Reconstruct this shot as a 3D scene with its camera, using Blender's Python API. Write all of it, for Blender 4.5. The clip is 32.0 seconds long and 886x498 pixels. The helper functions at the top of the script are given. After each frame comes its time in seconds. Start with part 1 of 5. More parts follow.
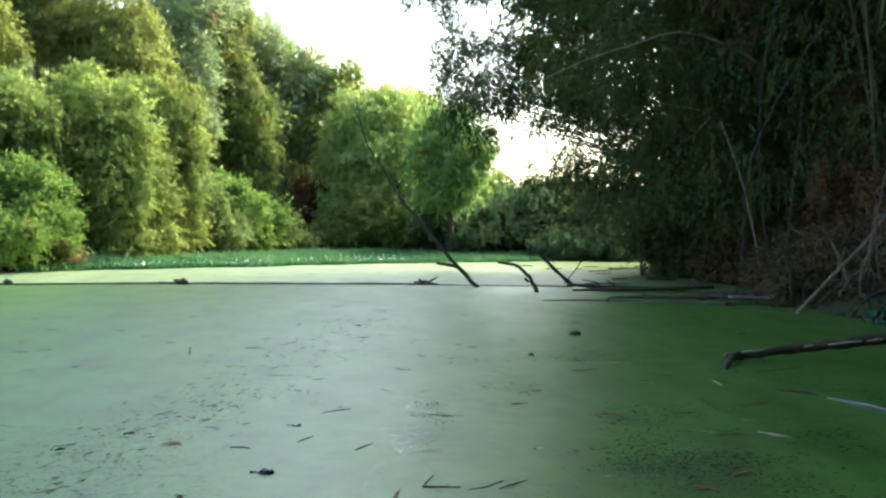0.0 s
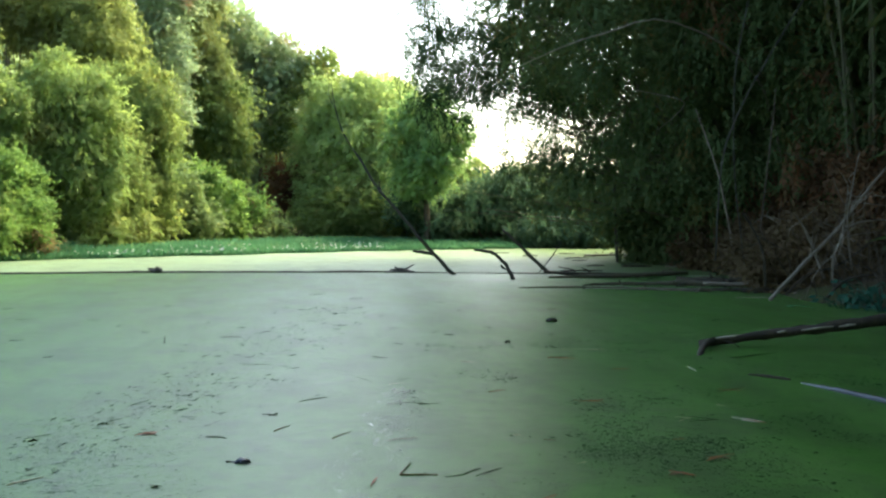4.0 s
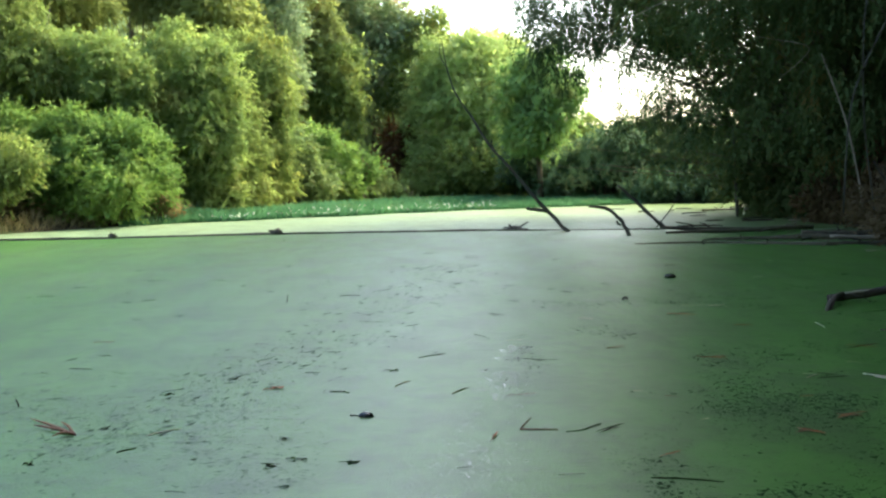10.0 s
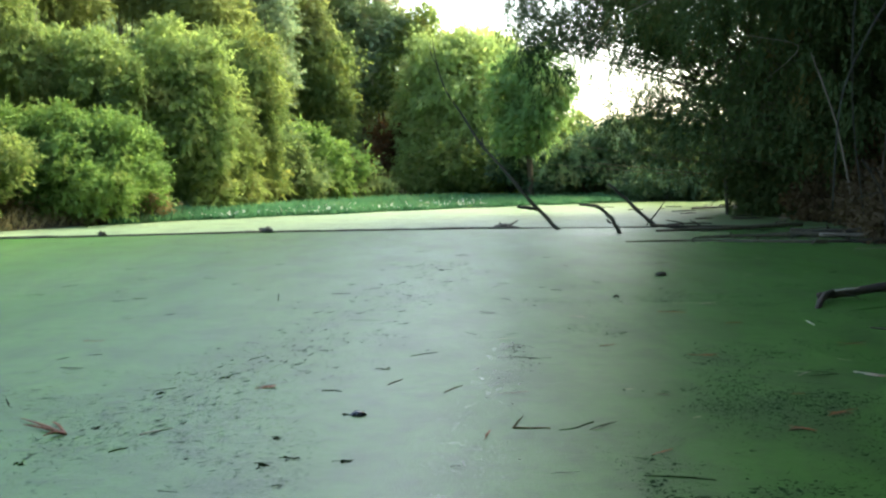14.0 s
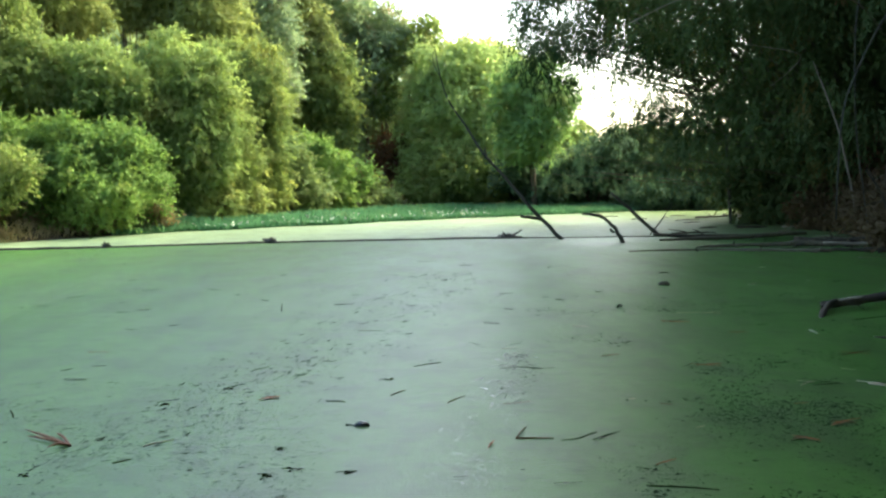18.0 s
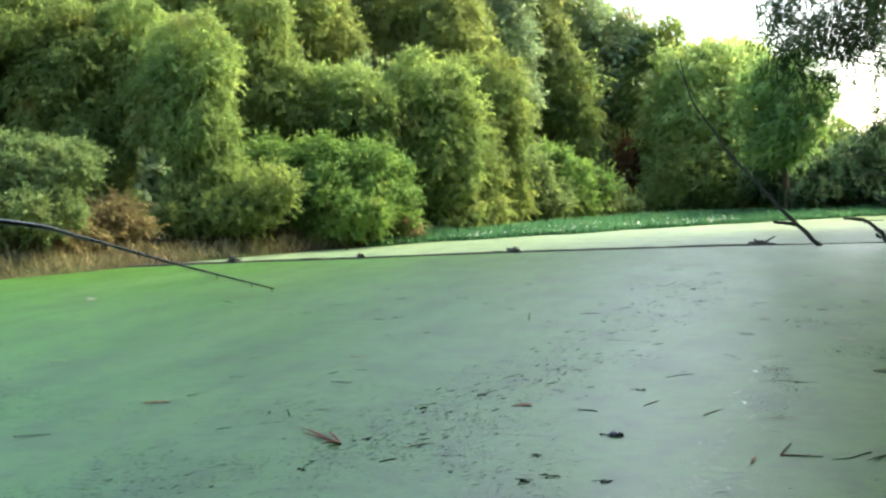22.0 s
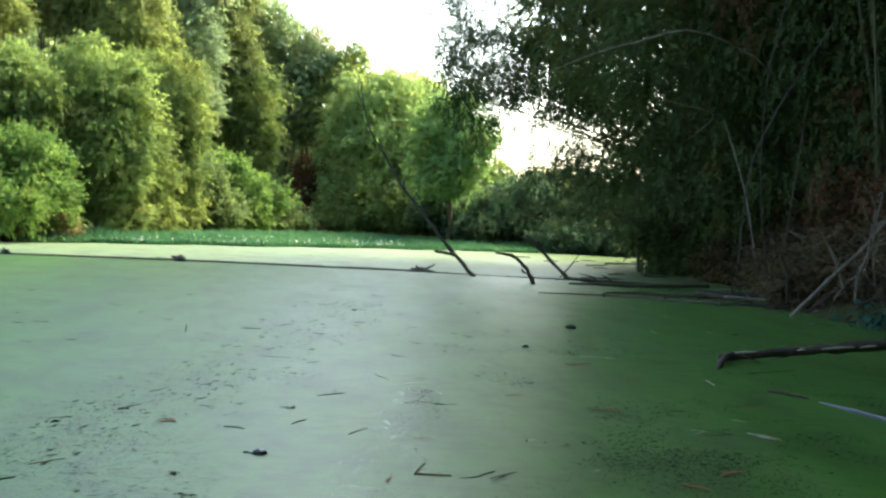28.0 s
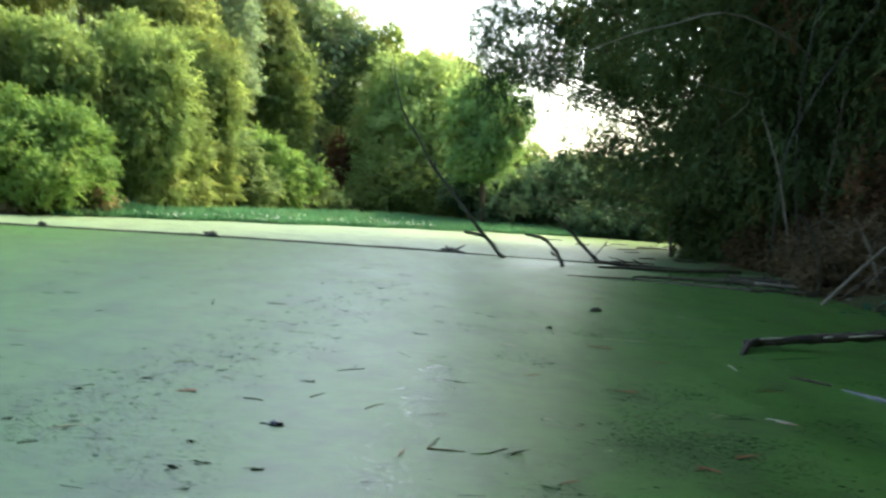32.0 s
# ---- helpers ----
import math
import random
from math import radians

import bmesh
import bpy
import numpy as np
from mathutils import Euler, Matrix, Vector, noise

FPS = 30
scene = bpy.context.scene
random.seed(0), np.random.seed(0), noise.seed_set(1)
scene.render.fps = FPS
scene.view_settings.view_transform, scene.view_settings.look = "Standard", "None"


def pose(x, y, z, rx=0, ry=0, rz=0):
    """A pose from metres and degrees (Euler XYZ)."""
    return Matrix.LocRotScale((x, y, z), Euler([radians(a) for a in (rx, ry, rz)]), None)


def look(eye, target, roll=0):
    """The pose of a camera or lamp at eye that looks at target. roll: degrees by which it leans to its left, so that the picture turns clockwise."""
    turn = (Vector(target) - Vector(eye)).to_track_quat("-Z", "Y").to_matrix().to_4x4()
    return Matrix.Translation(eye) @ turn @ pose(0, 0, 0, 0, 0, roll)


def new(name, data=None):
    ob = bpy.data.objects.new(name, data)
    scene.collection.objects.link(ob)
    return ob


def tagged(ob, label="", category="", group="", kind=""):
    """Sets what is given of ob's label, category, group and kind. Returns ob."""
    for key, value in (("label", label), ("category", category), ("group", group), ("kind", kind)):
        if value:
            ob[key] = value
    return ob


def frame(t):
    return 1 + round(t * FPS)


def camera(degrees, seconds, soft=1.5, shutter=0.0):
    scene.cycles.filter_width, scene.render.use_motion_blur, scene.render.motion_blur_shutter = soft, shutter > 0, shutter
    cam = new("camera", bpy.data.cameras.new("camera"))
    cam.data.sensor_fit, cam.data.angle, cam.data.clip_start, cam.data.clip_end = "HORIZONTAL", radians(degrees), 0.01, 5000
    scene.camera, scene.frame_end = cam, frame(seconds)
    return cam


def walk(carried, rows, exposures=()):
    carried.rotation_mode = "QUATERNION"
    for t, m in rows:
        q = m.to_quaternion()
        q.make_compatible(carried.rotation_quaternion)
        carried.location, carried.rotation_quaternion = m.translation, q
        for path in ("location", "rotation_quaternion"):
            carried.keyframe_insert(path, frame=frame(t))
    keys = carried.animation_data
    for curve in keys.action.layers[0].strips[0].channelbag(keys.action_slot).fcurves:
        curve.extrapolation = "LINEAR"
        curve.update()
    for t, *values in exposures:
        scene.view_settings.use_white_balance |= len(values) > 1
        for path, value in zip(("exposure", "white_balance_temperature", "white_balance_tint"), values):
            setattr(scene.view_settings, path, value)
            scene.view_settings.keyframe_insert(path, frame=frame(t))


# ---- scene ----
cam = camera(49.93, 32.0, soft=2.4, shutter=0.5)


def aim(t, x, y, z, yaw, pitch, roll):
    """A row of the path: place, turn to the left, tilt up and roll in degrees."""
    eye = Vector((x, y, z))
    a, b = radians(yaw), radians(pitch)
    ahead = Vector((-math.sin(a) * math.cos(b), math.cos(a) * math.cos(b), math.sin(b)))
    return t, look(eye, eye + ahead, roll)


PATH = [
    (0, 0.030, -0.012, 1.508, -4.76, -1.27, 1.27),
    (0.5, 0.039, -0.008, 1.512, -5.21, -1.81, 1.27),
    (1, 0.035, -0.013, 1.513, -5.18, -1.95, 1.33),
    (1.5, 0.035, -0.008, 1.511, -5.57, -2.01, 1.23),
    (2, 0.037, -0.000, 1.510, -5.49, -2.06, 1.22),
    (2.5, 0.039, -0.006, 1.511, -5.73, -2.04, 1.22),
    (3, 0.034, -0.005, 1.515, -5.71, -2.08, 1.12),
    (3.5, 0.031, -0.001, 1.512, -6.18, -1.98, 1.13),
    (5.5, 0.036, -0.021, 1.513, -6.17, -2.19, 1.05),
    (6, 0.020, -0.029, 1.516, -3.84, -2.52, 0.57),
    (6.5, -0.001, -0.029, 1.520, -0.14, -3.35, -1.22),
    (7, 0.017, -0.032, 1.519, 0.82, -3.38, -1.54),
    (7.5, 0.023, -0.026, 1.519, 0.69, -3.69, -1.78),
    (8, 0.009, -0.003, 1.523, 0.20, -3.61, -1.70),
    (8.5, 0.016, -0.017, 1.516, 0.10, -3.73, -1.24),
    (9, 0.009, 0.000, 1.504, 0.13, -4.29, -0.62),
    (9.5, 0.004, -0.009, 1.506, 0.53, -4.33, -0.37),
    (10, 0.007, -0.001, 1.498, 0.57, -4.54, -0.22),
    (10.5, -0.002, -0.000, 1.504, 0.41, -4.81, -0.07),
    (11, 0.002, -0.009, 1.506, 0.40, -4.63, -0.23),
    (11.5, -0.004, -0.006, 1.503, 0.53, -4.53, -0.33),
    (12, -0.000, -0.001, 1.501, 0.43, -4.63, -0.13),
    (12.5, -0.004, -0.004, 1.502, 0.36, -4.66, -0.00),
    (13, 0.000, 0.000, 1.500, 0.18, -4.71, 0.00),
    (13.5, -0.001, 0.001, 1.504, 0.09, -4.83, -0.06),
    (14, -0.008, 0.004, 1.502, -0.03, -4.67, -0.19),
    (14.5, -0.001, -0.002, 1.502, 0.23, -4.55, -0.24),
    (16.5, 0.008, -0.002, 1.504, 0.21, -4.75, -0.49),
    (17, 0.005, -0.008, 1.508, 0.21, -4.54, -0.33),
    (17.5, 0.004, -0.011, 1.512, 0.29, -4.39, -0.40),
    (18, -0.002, -0.012, 1.508, 0.19, -4.08, -0.39),
    (18.5, -0.007, -0.011, 1.509, 0.32, -4.07, -0.11),
    (19, 0.000, -0.019, 1.514, 0.64, -3.34, -0.08),
    (19.5, -0.001, -0.024, 1.515, 0.71, -2.96, -0.02),
    (20, -0.004, -0.035, 1.519, 1.38, -2.89, 0.02),
    (20.5, -0.000, -0.047, 1.511, 1.49, -2.75, 0.69),
    (21, -0.066, -0.040, 1.497, 2.69, -2.91, 1.71),
    (21.5, -0.109, -0.053, 1.498, 10.14, -3.71, -0.08),
    (22, -0.071, -0.064, 1.514, 14.57, -3.26, -1.84),
    (22.5, -0.024, -0.060, 1.528, 11.20, -2.68, -2.30),
    (23, 0.005, -0.034, 1.528, 6.34, -3.03, 0.15),
    (23.5, -0.007, -0.034, 1.521, -1.11, -2.68, 2.58),
    (24, 0.005, -0.019, 1.521, -1.49, -4.15, 3.14),
    (24.5, 0.001, -0.004, 1.510, -4.03, -3.54, 3.22),
    (25, -0.017, -0.023, 1.518, -2.82, -3.20, 3.25),
    (25.5, 0.006, -0.033, 1.521, -3.89, -2.09, 3.63),
    (26, -0.002, -0.030, 1.518, -5.04, -2.30, 3.72),
    (26.5, 0.003, -0.038, 1.520, -4.85, -2.34, 3.79),
    (28.5, 0.001, -0.038, 1.524, -5.04, -1.92, 3.77),
    (29, -0.004, -0.033, 1.520, -5.12, -1.86, 3.86),
    (29.5, -0.002, -0.038, 1.523, -5.18, -1.69, 3.91),
    (30, -0.006, -0.037, 1.525, -5.19, -1.42, 4.00),
    (30.5, -0.017, -0.045, 1.520, -4.17, -1.87, 5.17),
    (31, 0.030, -0.087, 1.552, -0.09, -2.33, 4.61),
    (31.5, 0.063, -0.080, 1.555, -0.47, -2.57, 1.95),
    (32, 0.102, -0.075, 1.508, -3.02, -3.28, 4.74),
]
walk(cam, [aim(*row) for row in PATH], exposures=[(t, stops, 6450, -1) for t, stops in ((0, 2.45), (5, 2.46), (6, 2.6), (7, 2.58), (9, 2.48), (12, 2.45), (20, 2.44), (22, 2.4), (24, 2.42), (30, 2.47), (31, 2.54), (32, 2.46))])

# ---- world and sun ----
SUN_TURN, SUN_UP = 45.0, 41.0  # degrees to the right of +y, and above the horizon
world = bpy.data.worlds.new("sky")
scene.world = world
world.use_nodes = True
wn = world.node_tree
sky = wn.nodes.new("ShaderNodeTexSky")
sky.sky_type = "NISHITA"
sky.sun_disc = False
sky.sun_elevation = radians(SUN_UP)
sky.sun_rotation = radians(SUN_TURN)
sky.air_density, sky.dust_density, sky.ozone_density = 1.0, 4.5, 1.0
wn.nodes["Background"].inputs["Strength"].default_value = 0.15
wn.links.new(sky.outputs[0], wn.nodes["Background"].inputs["Color"])

sun = new("sun", bpy.data.lights.new("sun", "SUN"))
sun.data.energy, sun.data.angle, sun.data.color = 2.4, radians(30), (1.0, 0.9, 0.72)
sd = Vector((math.sin(radians(SUN_TURN)) * math.cos(radians(SUN_UP)), math.cos(radians(SUN_TURN)) * math.cos(radians(SUN_UP)), math.sin(radians(SUN_UP))))
sun.matrix_world = look(sd * 100, (0, 0, 0))


# ---- materials ----
def mat(name):
    m = bpy.data.materials.new(name)
    m.use_nodes = True
    t = m.node_tree
    return m, t, t.nodes["Principled BSDF"]


def node(t, kind, **inputs):
    n = t.nodes.new(kind)
    for key, value in inputs.items():
        n.inputs[key.replace("_", " ")].default_value = value
    return n


def ramp(t, fac, stops):
    r = t.nodes.new("ShaderNodeValToRGB")
    while len(r.color_ramp.elements) < len(stops):
        r.color_ramp.elements.new(0.5)
    for e, (p, c) in zip(r.color_ramp.elements, stops):
        e.position, e.color = p, (*c, 1)
    t.links.new(fac, r.inputs[0])
    return r.outputs[0]


def noise_tex(t, scale, detail=3.0, rough=0.55, coords=None, stretch=None):
    n = node(t, "ShaderNodeTexNoise", Scale=scale, Detail=detail, Roughness=rough)
    src = coords or t.nodes.new("ShaderNodeTexCoord").outputs["Object"]
    if stretch:
        mp = t.nodes.new("ShaderNodeMapping")
        mp.inputs["Scale"].default_value = stretch
        t.links.new(src, mp.inputs["Vector"])
        src = mp.outputs["Vector"]
    t.links.new(src, n.inputs["Vector"])
    return n.outputs["Fac"]


def mix_color(t, fac, a, b, blend="MIX"):
    n = t.nodes.new("ShaderNodeMix")
    n.data_type, n.blend_type = "RGBA", blend
    for value, index in ((fac, 0), (a, 6), (b, 7)):
        if isinstance(value, (int, float)):
            n.inputs[index].default_value = value
        elif isinstance(value, tuple):
            n.inputs[index].default_value = (*value, 1)
        else:
            t.links.new(value, n.inputs[index])
    return n.outputs[2]


def foliage(name, young, old, dead, part_dead=0.1, through_light=0.45, rough=0.75):
    """Leaves: a colour of its own for each leaf, patches of age over the crown, light coming through."""
    m, t, p = mat(name)
    geo = t.nodes.new("ShaderNodeNewGeometry")
    each = geo.outputs["Random Per Island"]
    base = ramp(t, each, [(0.0, old), (1.0 - part_dead - 0.02, young), (1.0 - part_dead + 0.02, dead)])
    patch = noise_tex(t, 0.55, 2.0)
    aged = mix_color(t, 0.75, base, ramp(t, patch, [(0.35, old), (0.6, young), (0.75, dead)]))
    t.links.new(aged, p.inputs["Base Color"])
    p.inputs["Roughness"].default_value = rough
    p.inputs["Specular IOR Level"].default_value = 0.04
    tr = t.nodes.new("ShaderNodeBsdfTranslucent")
    t.links.new(mix_color(t, 0.7, aged, (1.0, 0.97, 0.6), "MULTIPLY"), tr.inputs["Color"])
    mx = t.nodes.new("ShaderNodeMixShader")
    mx.inputs[0].default_value = through_light
    t.links.new(p.outputs[0], mx.inputs[1])
    t.links.new(tr.outputs[0], mx.inputs[2])
    t.links.new(mx.outputs[0], t.nodes["Material Output"].inputs["Surface"])
    return m


FOLIAGE = {
    "light": foliage("light_bamboo_leaves", (0.269, 0.356, 0.117), (0.174, 0.259, 0.090), (0.375, 0.316, 0.122), 0.1, 0.56),
    "olive": foliage("olive_bamboo_leaves", (0.254, 0.323, 0.104), (0.161, 0.229, 0.079), (0.359, 0.294, 0.114), 0.12, 0.56),
    "yellow": foliage("yellowing_bamboo_leaves", (0.298, 0.341, 0.105), (0.179, 0.232, 0.083), (0.389, 0.334, 0.102), 0.12, 0.56),
    "brown": foliage("browning_bamboo_leaves", (0.244, 0.287, 0.105), (0.157, 0.207, 0.083), (0.320, 0.265, 0.110), 0.12, 0.56),
    "green": foliage("green_leaves", (0.221, 0.338, 0.093), (0.115, 0.203, 0.060), (0.319, 0.319, 0.107), 0.1),
    "fresh": foliage("fresh_green_leaves", (0.209, 0.276, 0.107), (0.106, 0.167, 0.071), (0.283, 0.257, 0.125), 0.1),
    "dry": foliage("dry_shrub_leaves", (0.27, 0.235, 0.12), (0.17, 0.145, 0.08), (0.37, 0.24, 0.13), 0.3, 0.56),
    "dark": foliage("dark_tree_leaves", (0.282, 0.363, 0.197), (0.168, 0.246, 0.153), (0.402, 0.281, 0.18), 0.1, 0.56),
    # leaf colour raised to stand in for light on the inlet clump
    "young": foliage("brightened_bamboo_leaves", (0.428, 0.53, 0.196), (0.277, 0.381, 0.15), (0.532, 0.456, 0.207), 0.08, 0.55),
    # the grove's own shade is put into this darkened leaf colour
    "deep": foliage("shade_darkened_bamboo_leaves", (0.105, 0.147, 0.0585), (0.0718, 0.107, 0.0429), (0.221, 0.122, 0.039), 0.08, 0.36),
    "russet": foliage("russet_dead_bamboo_leaves", (0.176, 0.109, 0.0576), (0.0966, 0.063, 0.0371), (0.281, 0.101, 0.0413), 0.3, 0.36),
    "bracken": foliage("dead_brown_undergrowth", (0.178, 0.126, 0.0706), (0.0945, 0.0693, 0.0423), (0.126, 0.126, 0.0504), 0.2, 0.4),
    # backlit shade painted into the leaf colour, for growth below the sky gap
    "shade": foliage("shade_coloured_leaves", (0.11, 0.175, 0.1), (0.06, 0.115, 0.068), (0.19, 0.18, 0.09), 0.08, 0.4),
    "plant": foliage("broad_plant_leaves", (0.05, 0.15, 0.10), (0.03, 0.09, 0.065), (0.10, 0.16, 0.07), 0.08, 0.25, 0.4),
    # darkened in colour too, for leaves seen against the sky
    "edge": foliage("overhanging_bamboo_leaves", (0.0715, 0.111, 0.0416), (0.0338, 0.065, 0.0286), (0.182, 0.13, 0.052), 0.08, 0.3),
    "mossy": foliage("mossy_green_leaves", (0.274, 0.413, 0.143), (0.146, 0.251, 0.100), (0.390, 0.340, 0.134), 0.08),
    "dusk": foliage("dusky_bamboo_leaves", (0.219, 0.281, 0.086), (0.121, 0.192, 0.070), (0.353, 0.317, 0.087), 0.15, 0.56),
}
GRASS = foliage("water_grass", (0.13, 0.28, 0.15), (0.08, 0.20, 0.11), (0.24, 0.28, 0.15), 0.06, 0.33)
STRAW = foliage("dry_grass", (0.26, 0.22, 0.12), (0.14, 0.12, 0.06), (0.36, 0.30, 0.18), 0.2, 0.25)


def wood(name, light, dark, rough=0.8, scale=9.0):
    m, t, p = mat(name)
    grain = noise_tex(t, scale, 5.0, 0.65, stretch=(1, 1, 0.3))
    blotch = noise_tex(t, 2.3, 2.0)
    col = mix_color(t, ramp(t, blotch, [(0.35, (0, 0, 0)), (0.7, (1, 1, 1))]), ramp(t, grain, [(0.3, dark), (0.7, light)]), dark)
    t.links.new(col, p.inputs["Base Color"])
    p.inputs["Roughness"].default_value = rough
    b = node(t, "ShaderNodeBump", Strength=0.6, Distance=0.01)
    t.links.new(grain, b.inputs["Height"])
    t.links.new(b.outputs[0], p.inputs["Normal"])
    return m


WET = wood("wet_dark_wood", (0.06, 0.05, 0.03), (0.02, 0.018, 0.012), 0.6)
SODDEN = wood("sodden_brown_wood", (0.13, 0.105, 0.06), (0.05, 0.045, 0.025), 0.7)
LOG = wood("weathered_log", (0.1, 0.072, 0.042), (0.022, 0.018, 0.011), 0.9, 14.0)
PALE = wood("bleached_dead_wood", (0.27, 0.225, 0.17), (0.13, 0.105, 0.075), 0.85)
BARK = wood("tree_bark", (0.16, 0.12, 0.08), (0.06, 0.045, 0.032), 0.9)
CULM = wood("bamboo_culm", (0.13, 0.13, 0.05), (0.06, 0.055, 0.025), 0.6)
PEEL = wood("peeled_wood", (0.55, 0.49, 0.38), (0.35, 0.3, 0.22), 0.7)
GREY = wood("grey_blue_plank", (0.105, 0.12, 0.135), (0.045, 0.052, 0.062), 0.5)


def ground_material():
    m, t, p = mat("forest_soil")
    fine, large = noise_tex(t, 7.0, 6.0, 0.65), noise_tex(t, 0.35, 3.0)
    litter = ramp(t, fine, [(0.3, (0.02, 0.016, 0.011)), (0.55, (0.055, 0.04, 0.025)), (0.75, (0.12, 0.085, 0.05))])
    t.links.new(mix_color(t, ramp(t, large, [(0.4, (0, 0, 0)), (0.65, (0.7, 0.7, 0.7))]), litter, (0.06, 0.085, 0.025)), p.inputs["Base Color"])
    p.inputs["Roughness"].default_value = 0.95
    p.inputs["Specular IOR Level"].default_value = 0.1
    b = node(t, "ShaderNodeBump", Strength=0.8, Distance=0.05)
    t.links.new(fine, b.inputs["Height"])
    t.links.new(b.outputs[0], p.inputs["Normal"])
    return m


def duckweed_material(name, thin, thick, drifted, rough, coat=0.3, shine=0.9, inlet=False):
    """A closed mat of tiny fronds on still water: green, wet and shining towards the light."""
    m, t, p = mat(name)
    frond = t.nodes.new("ShaderNodeTexVoronoi")
    frond.inputs["Scale"].default_value = 110.0
    t.links.new(t.nodes.new("ShaderNodeTexCoord").outputs["Object"], frond.inputs["Vector"])
    fine, drift = noise_tex(t, 5.0, 5.0, 0.6), noise_tex(t, 0.5, 4.0, 0.6, stretch=(1.6, 0.5, 1))
    a = ramp(t, frond.outputs["Color"], [(0.0, thin), (1.0, thick)])
    a = mix_color(t, ramp(t, drift, [(0.38, (0, 0, 0)), (0.7, (0.8, 0.8, 0.8))]), a, drifted)
    a = mix_color(t, ramp(t, fine, [(0.48, (0, 0, 0)), (0.72, (0.75, 0.75, 0.75))]), a, tuple(0.4 * c for c in thin))
    streak = noise_tex(t, 1.5, 5.0, 0.62, stretch=(1.0, 0.55, 1))
    a = mix_color(t, ramp(t, streak, [(0.45, (0, 0, 0)), (0.65, (0.7, 0.7, 0.7))]), a, tuple(0.5 * c for c in thin))
    if inlet:  # shade and missing sky sheen put into the colour over the right inlet
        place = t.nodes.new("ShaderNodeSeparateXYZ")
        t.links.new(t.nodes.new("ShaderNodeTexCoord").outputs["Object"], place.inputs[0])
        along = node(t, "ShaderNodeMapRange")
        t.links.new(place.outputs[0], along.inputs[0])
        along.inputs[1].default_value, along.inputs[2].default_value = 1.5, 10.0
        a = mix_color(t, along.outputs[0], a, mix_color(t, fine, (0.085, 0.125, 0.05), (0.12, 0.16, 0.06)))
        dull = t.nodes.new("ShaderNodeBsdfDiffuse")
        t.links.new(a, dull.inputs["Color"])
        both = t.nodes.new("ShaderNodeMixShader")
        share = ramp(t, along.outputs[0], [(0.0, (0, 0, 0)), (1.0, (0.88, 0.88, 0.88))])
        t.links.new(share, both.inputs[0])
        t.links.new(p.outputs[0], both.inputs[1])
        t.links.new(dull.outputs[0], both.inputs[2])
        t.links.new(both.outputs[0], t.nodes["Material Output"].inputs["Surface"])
    t.links.new(a, p.inputs["Base Color"])
    t.links.new(ramp(t, drift, [(0.3, (rough - 0.04,) * 3), (0.7, (rough + 0.05,) * 3)]), p.inputs["Roughness"])
    p.inputs["Specular IOR Level"].default_value = shine
    p.inputs["Coat Weight"].default_value = coat
    p.inputs["Coat Roughness"].default_value = rough
    p.inputs["Sheen Weight"].default_value = 0.06 if inlet else 0.02
    p.inputs["Sheen Roughness"].default_value = 0.4
    p.inputs["Sheen Tint"].default_value = (0.95, 1.0, 0.75, 1)
    b = node(t, "ShaderNodeBump", Strength=0.3, Distance=0.004)
    t.links.new(frond.outputs["Distance"], b.inputs["Height"])
    b2 = node(t, "ShaderNodeBump", Strength=0.3, Distance=0.02)
    t.links.new(fine, b2.inputs["Height"])
    t.links.new(b.outputs[0], b2.inputs["Normal"])
    t.links.new(b2.outputs[0], p.inputs["Normal"])
    return m


def leaf_material(name, a, b, rough=0.6, shine=0.2):
    m, t, p = mat(name)
    info = t.nodes.new("ShaderNodeObjectInfo")
    col = mix_color(t, ramp(t, noise_tex(t, 30.0, 4.0), [(0.35, (0, 0, 0)), (0.65, (1, 1, 1))]), a, b)
    bright = mix_color(t, 0.5, col, ramp(t, info.outputs["Random"], [(0, (0.4, 0.4, 0.4)), (1, (1, 1, 1))]), "MULTIPLY")
    t.links.new(bright, p.inputs["Base Color"])
    p.inputs["Specular IOR Level"].default_value = shine
    p.inputs["Roughness"].default_value = rough
    return m


FALLEN = {
    "dark": leaf_material("rotting_leaf", (0.03, 0.045, 0.02), (0.014, 0.024, 0.01), 0.9, 0.02),
    "rust": leaf_material("rust_red_leaf", (0.36, 0.12, 0.05), (0.22, 0.07, 0.03)),
    "orange": leaf_material("orange_leaf", (0.36, 0.17, 0.07), (0.22, 0.1, 0.045)),
    "brown": leaf_material("brown_leaf", (0.2, 0.12, 0.055), (0.11, 0.07, 0.035)),
    "pale": leaf_material("bleached_leaf", (0.6, 0.55, 0.42), (0.42, 0.38, 0.28)),
}
FROND = leaf_material("faded_frond", (0.3, 0.15, 0.09), (0.2, 0.09, 0.05))
BITS = leaf_material("sodden_leaf_bits", (0.03, 0.05, 0.026), (0.014, 0.026, 0.012), 0.8, 0.12)
HUSK = leaf_material("dark_husk", (0.03, 0.035, 0.05), (0.012, 0.013, 0.018), 0.25, 0.5)
GAP = leaf_material("dark_wet_speck", (0.02, 0.06, 0.016), (0.01, 0.03, 0.008), 0.8, 0.15)
CLEAR = leaf_material("clear_water", (0.02, 0.035, 0.025), (0.015, 0.025, 0.018), 0.05, 1.0)
ROD = leaf_material("black_carbon_rod", (0.02, 0.022, 0.025), (0.012, 0.012, 0.014), 0.25)
BLOSSOM = leaf_material("white_petals", (0.75, 0.75, 0.7), (0.6, 0.62, 0.5))


# ---- building helpers ----


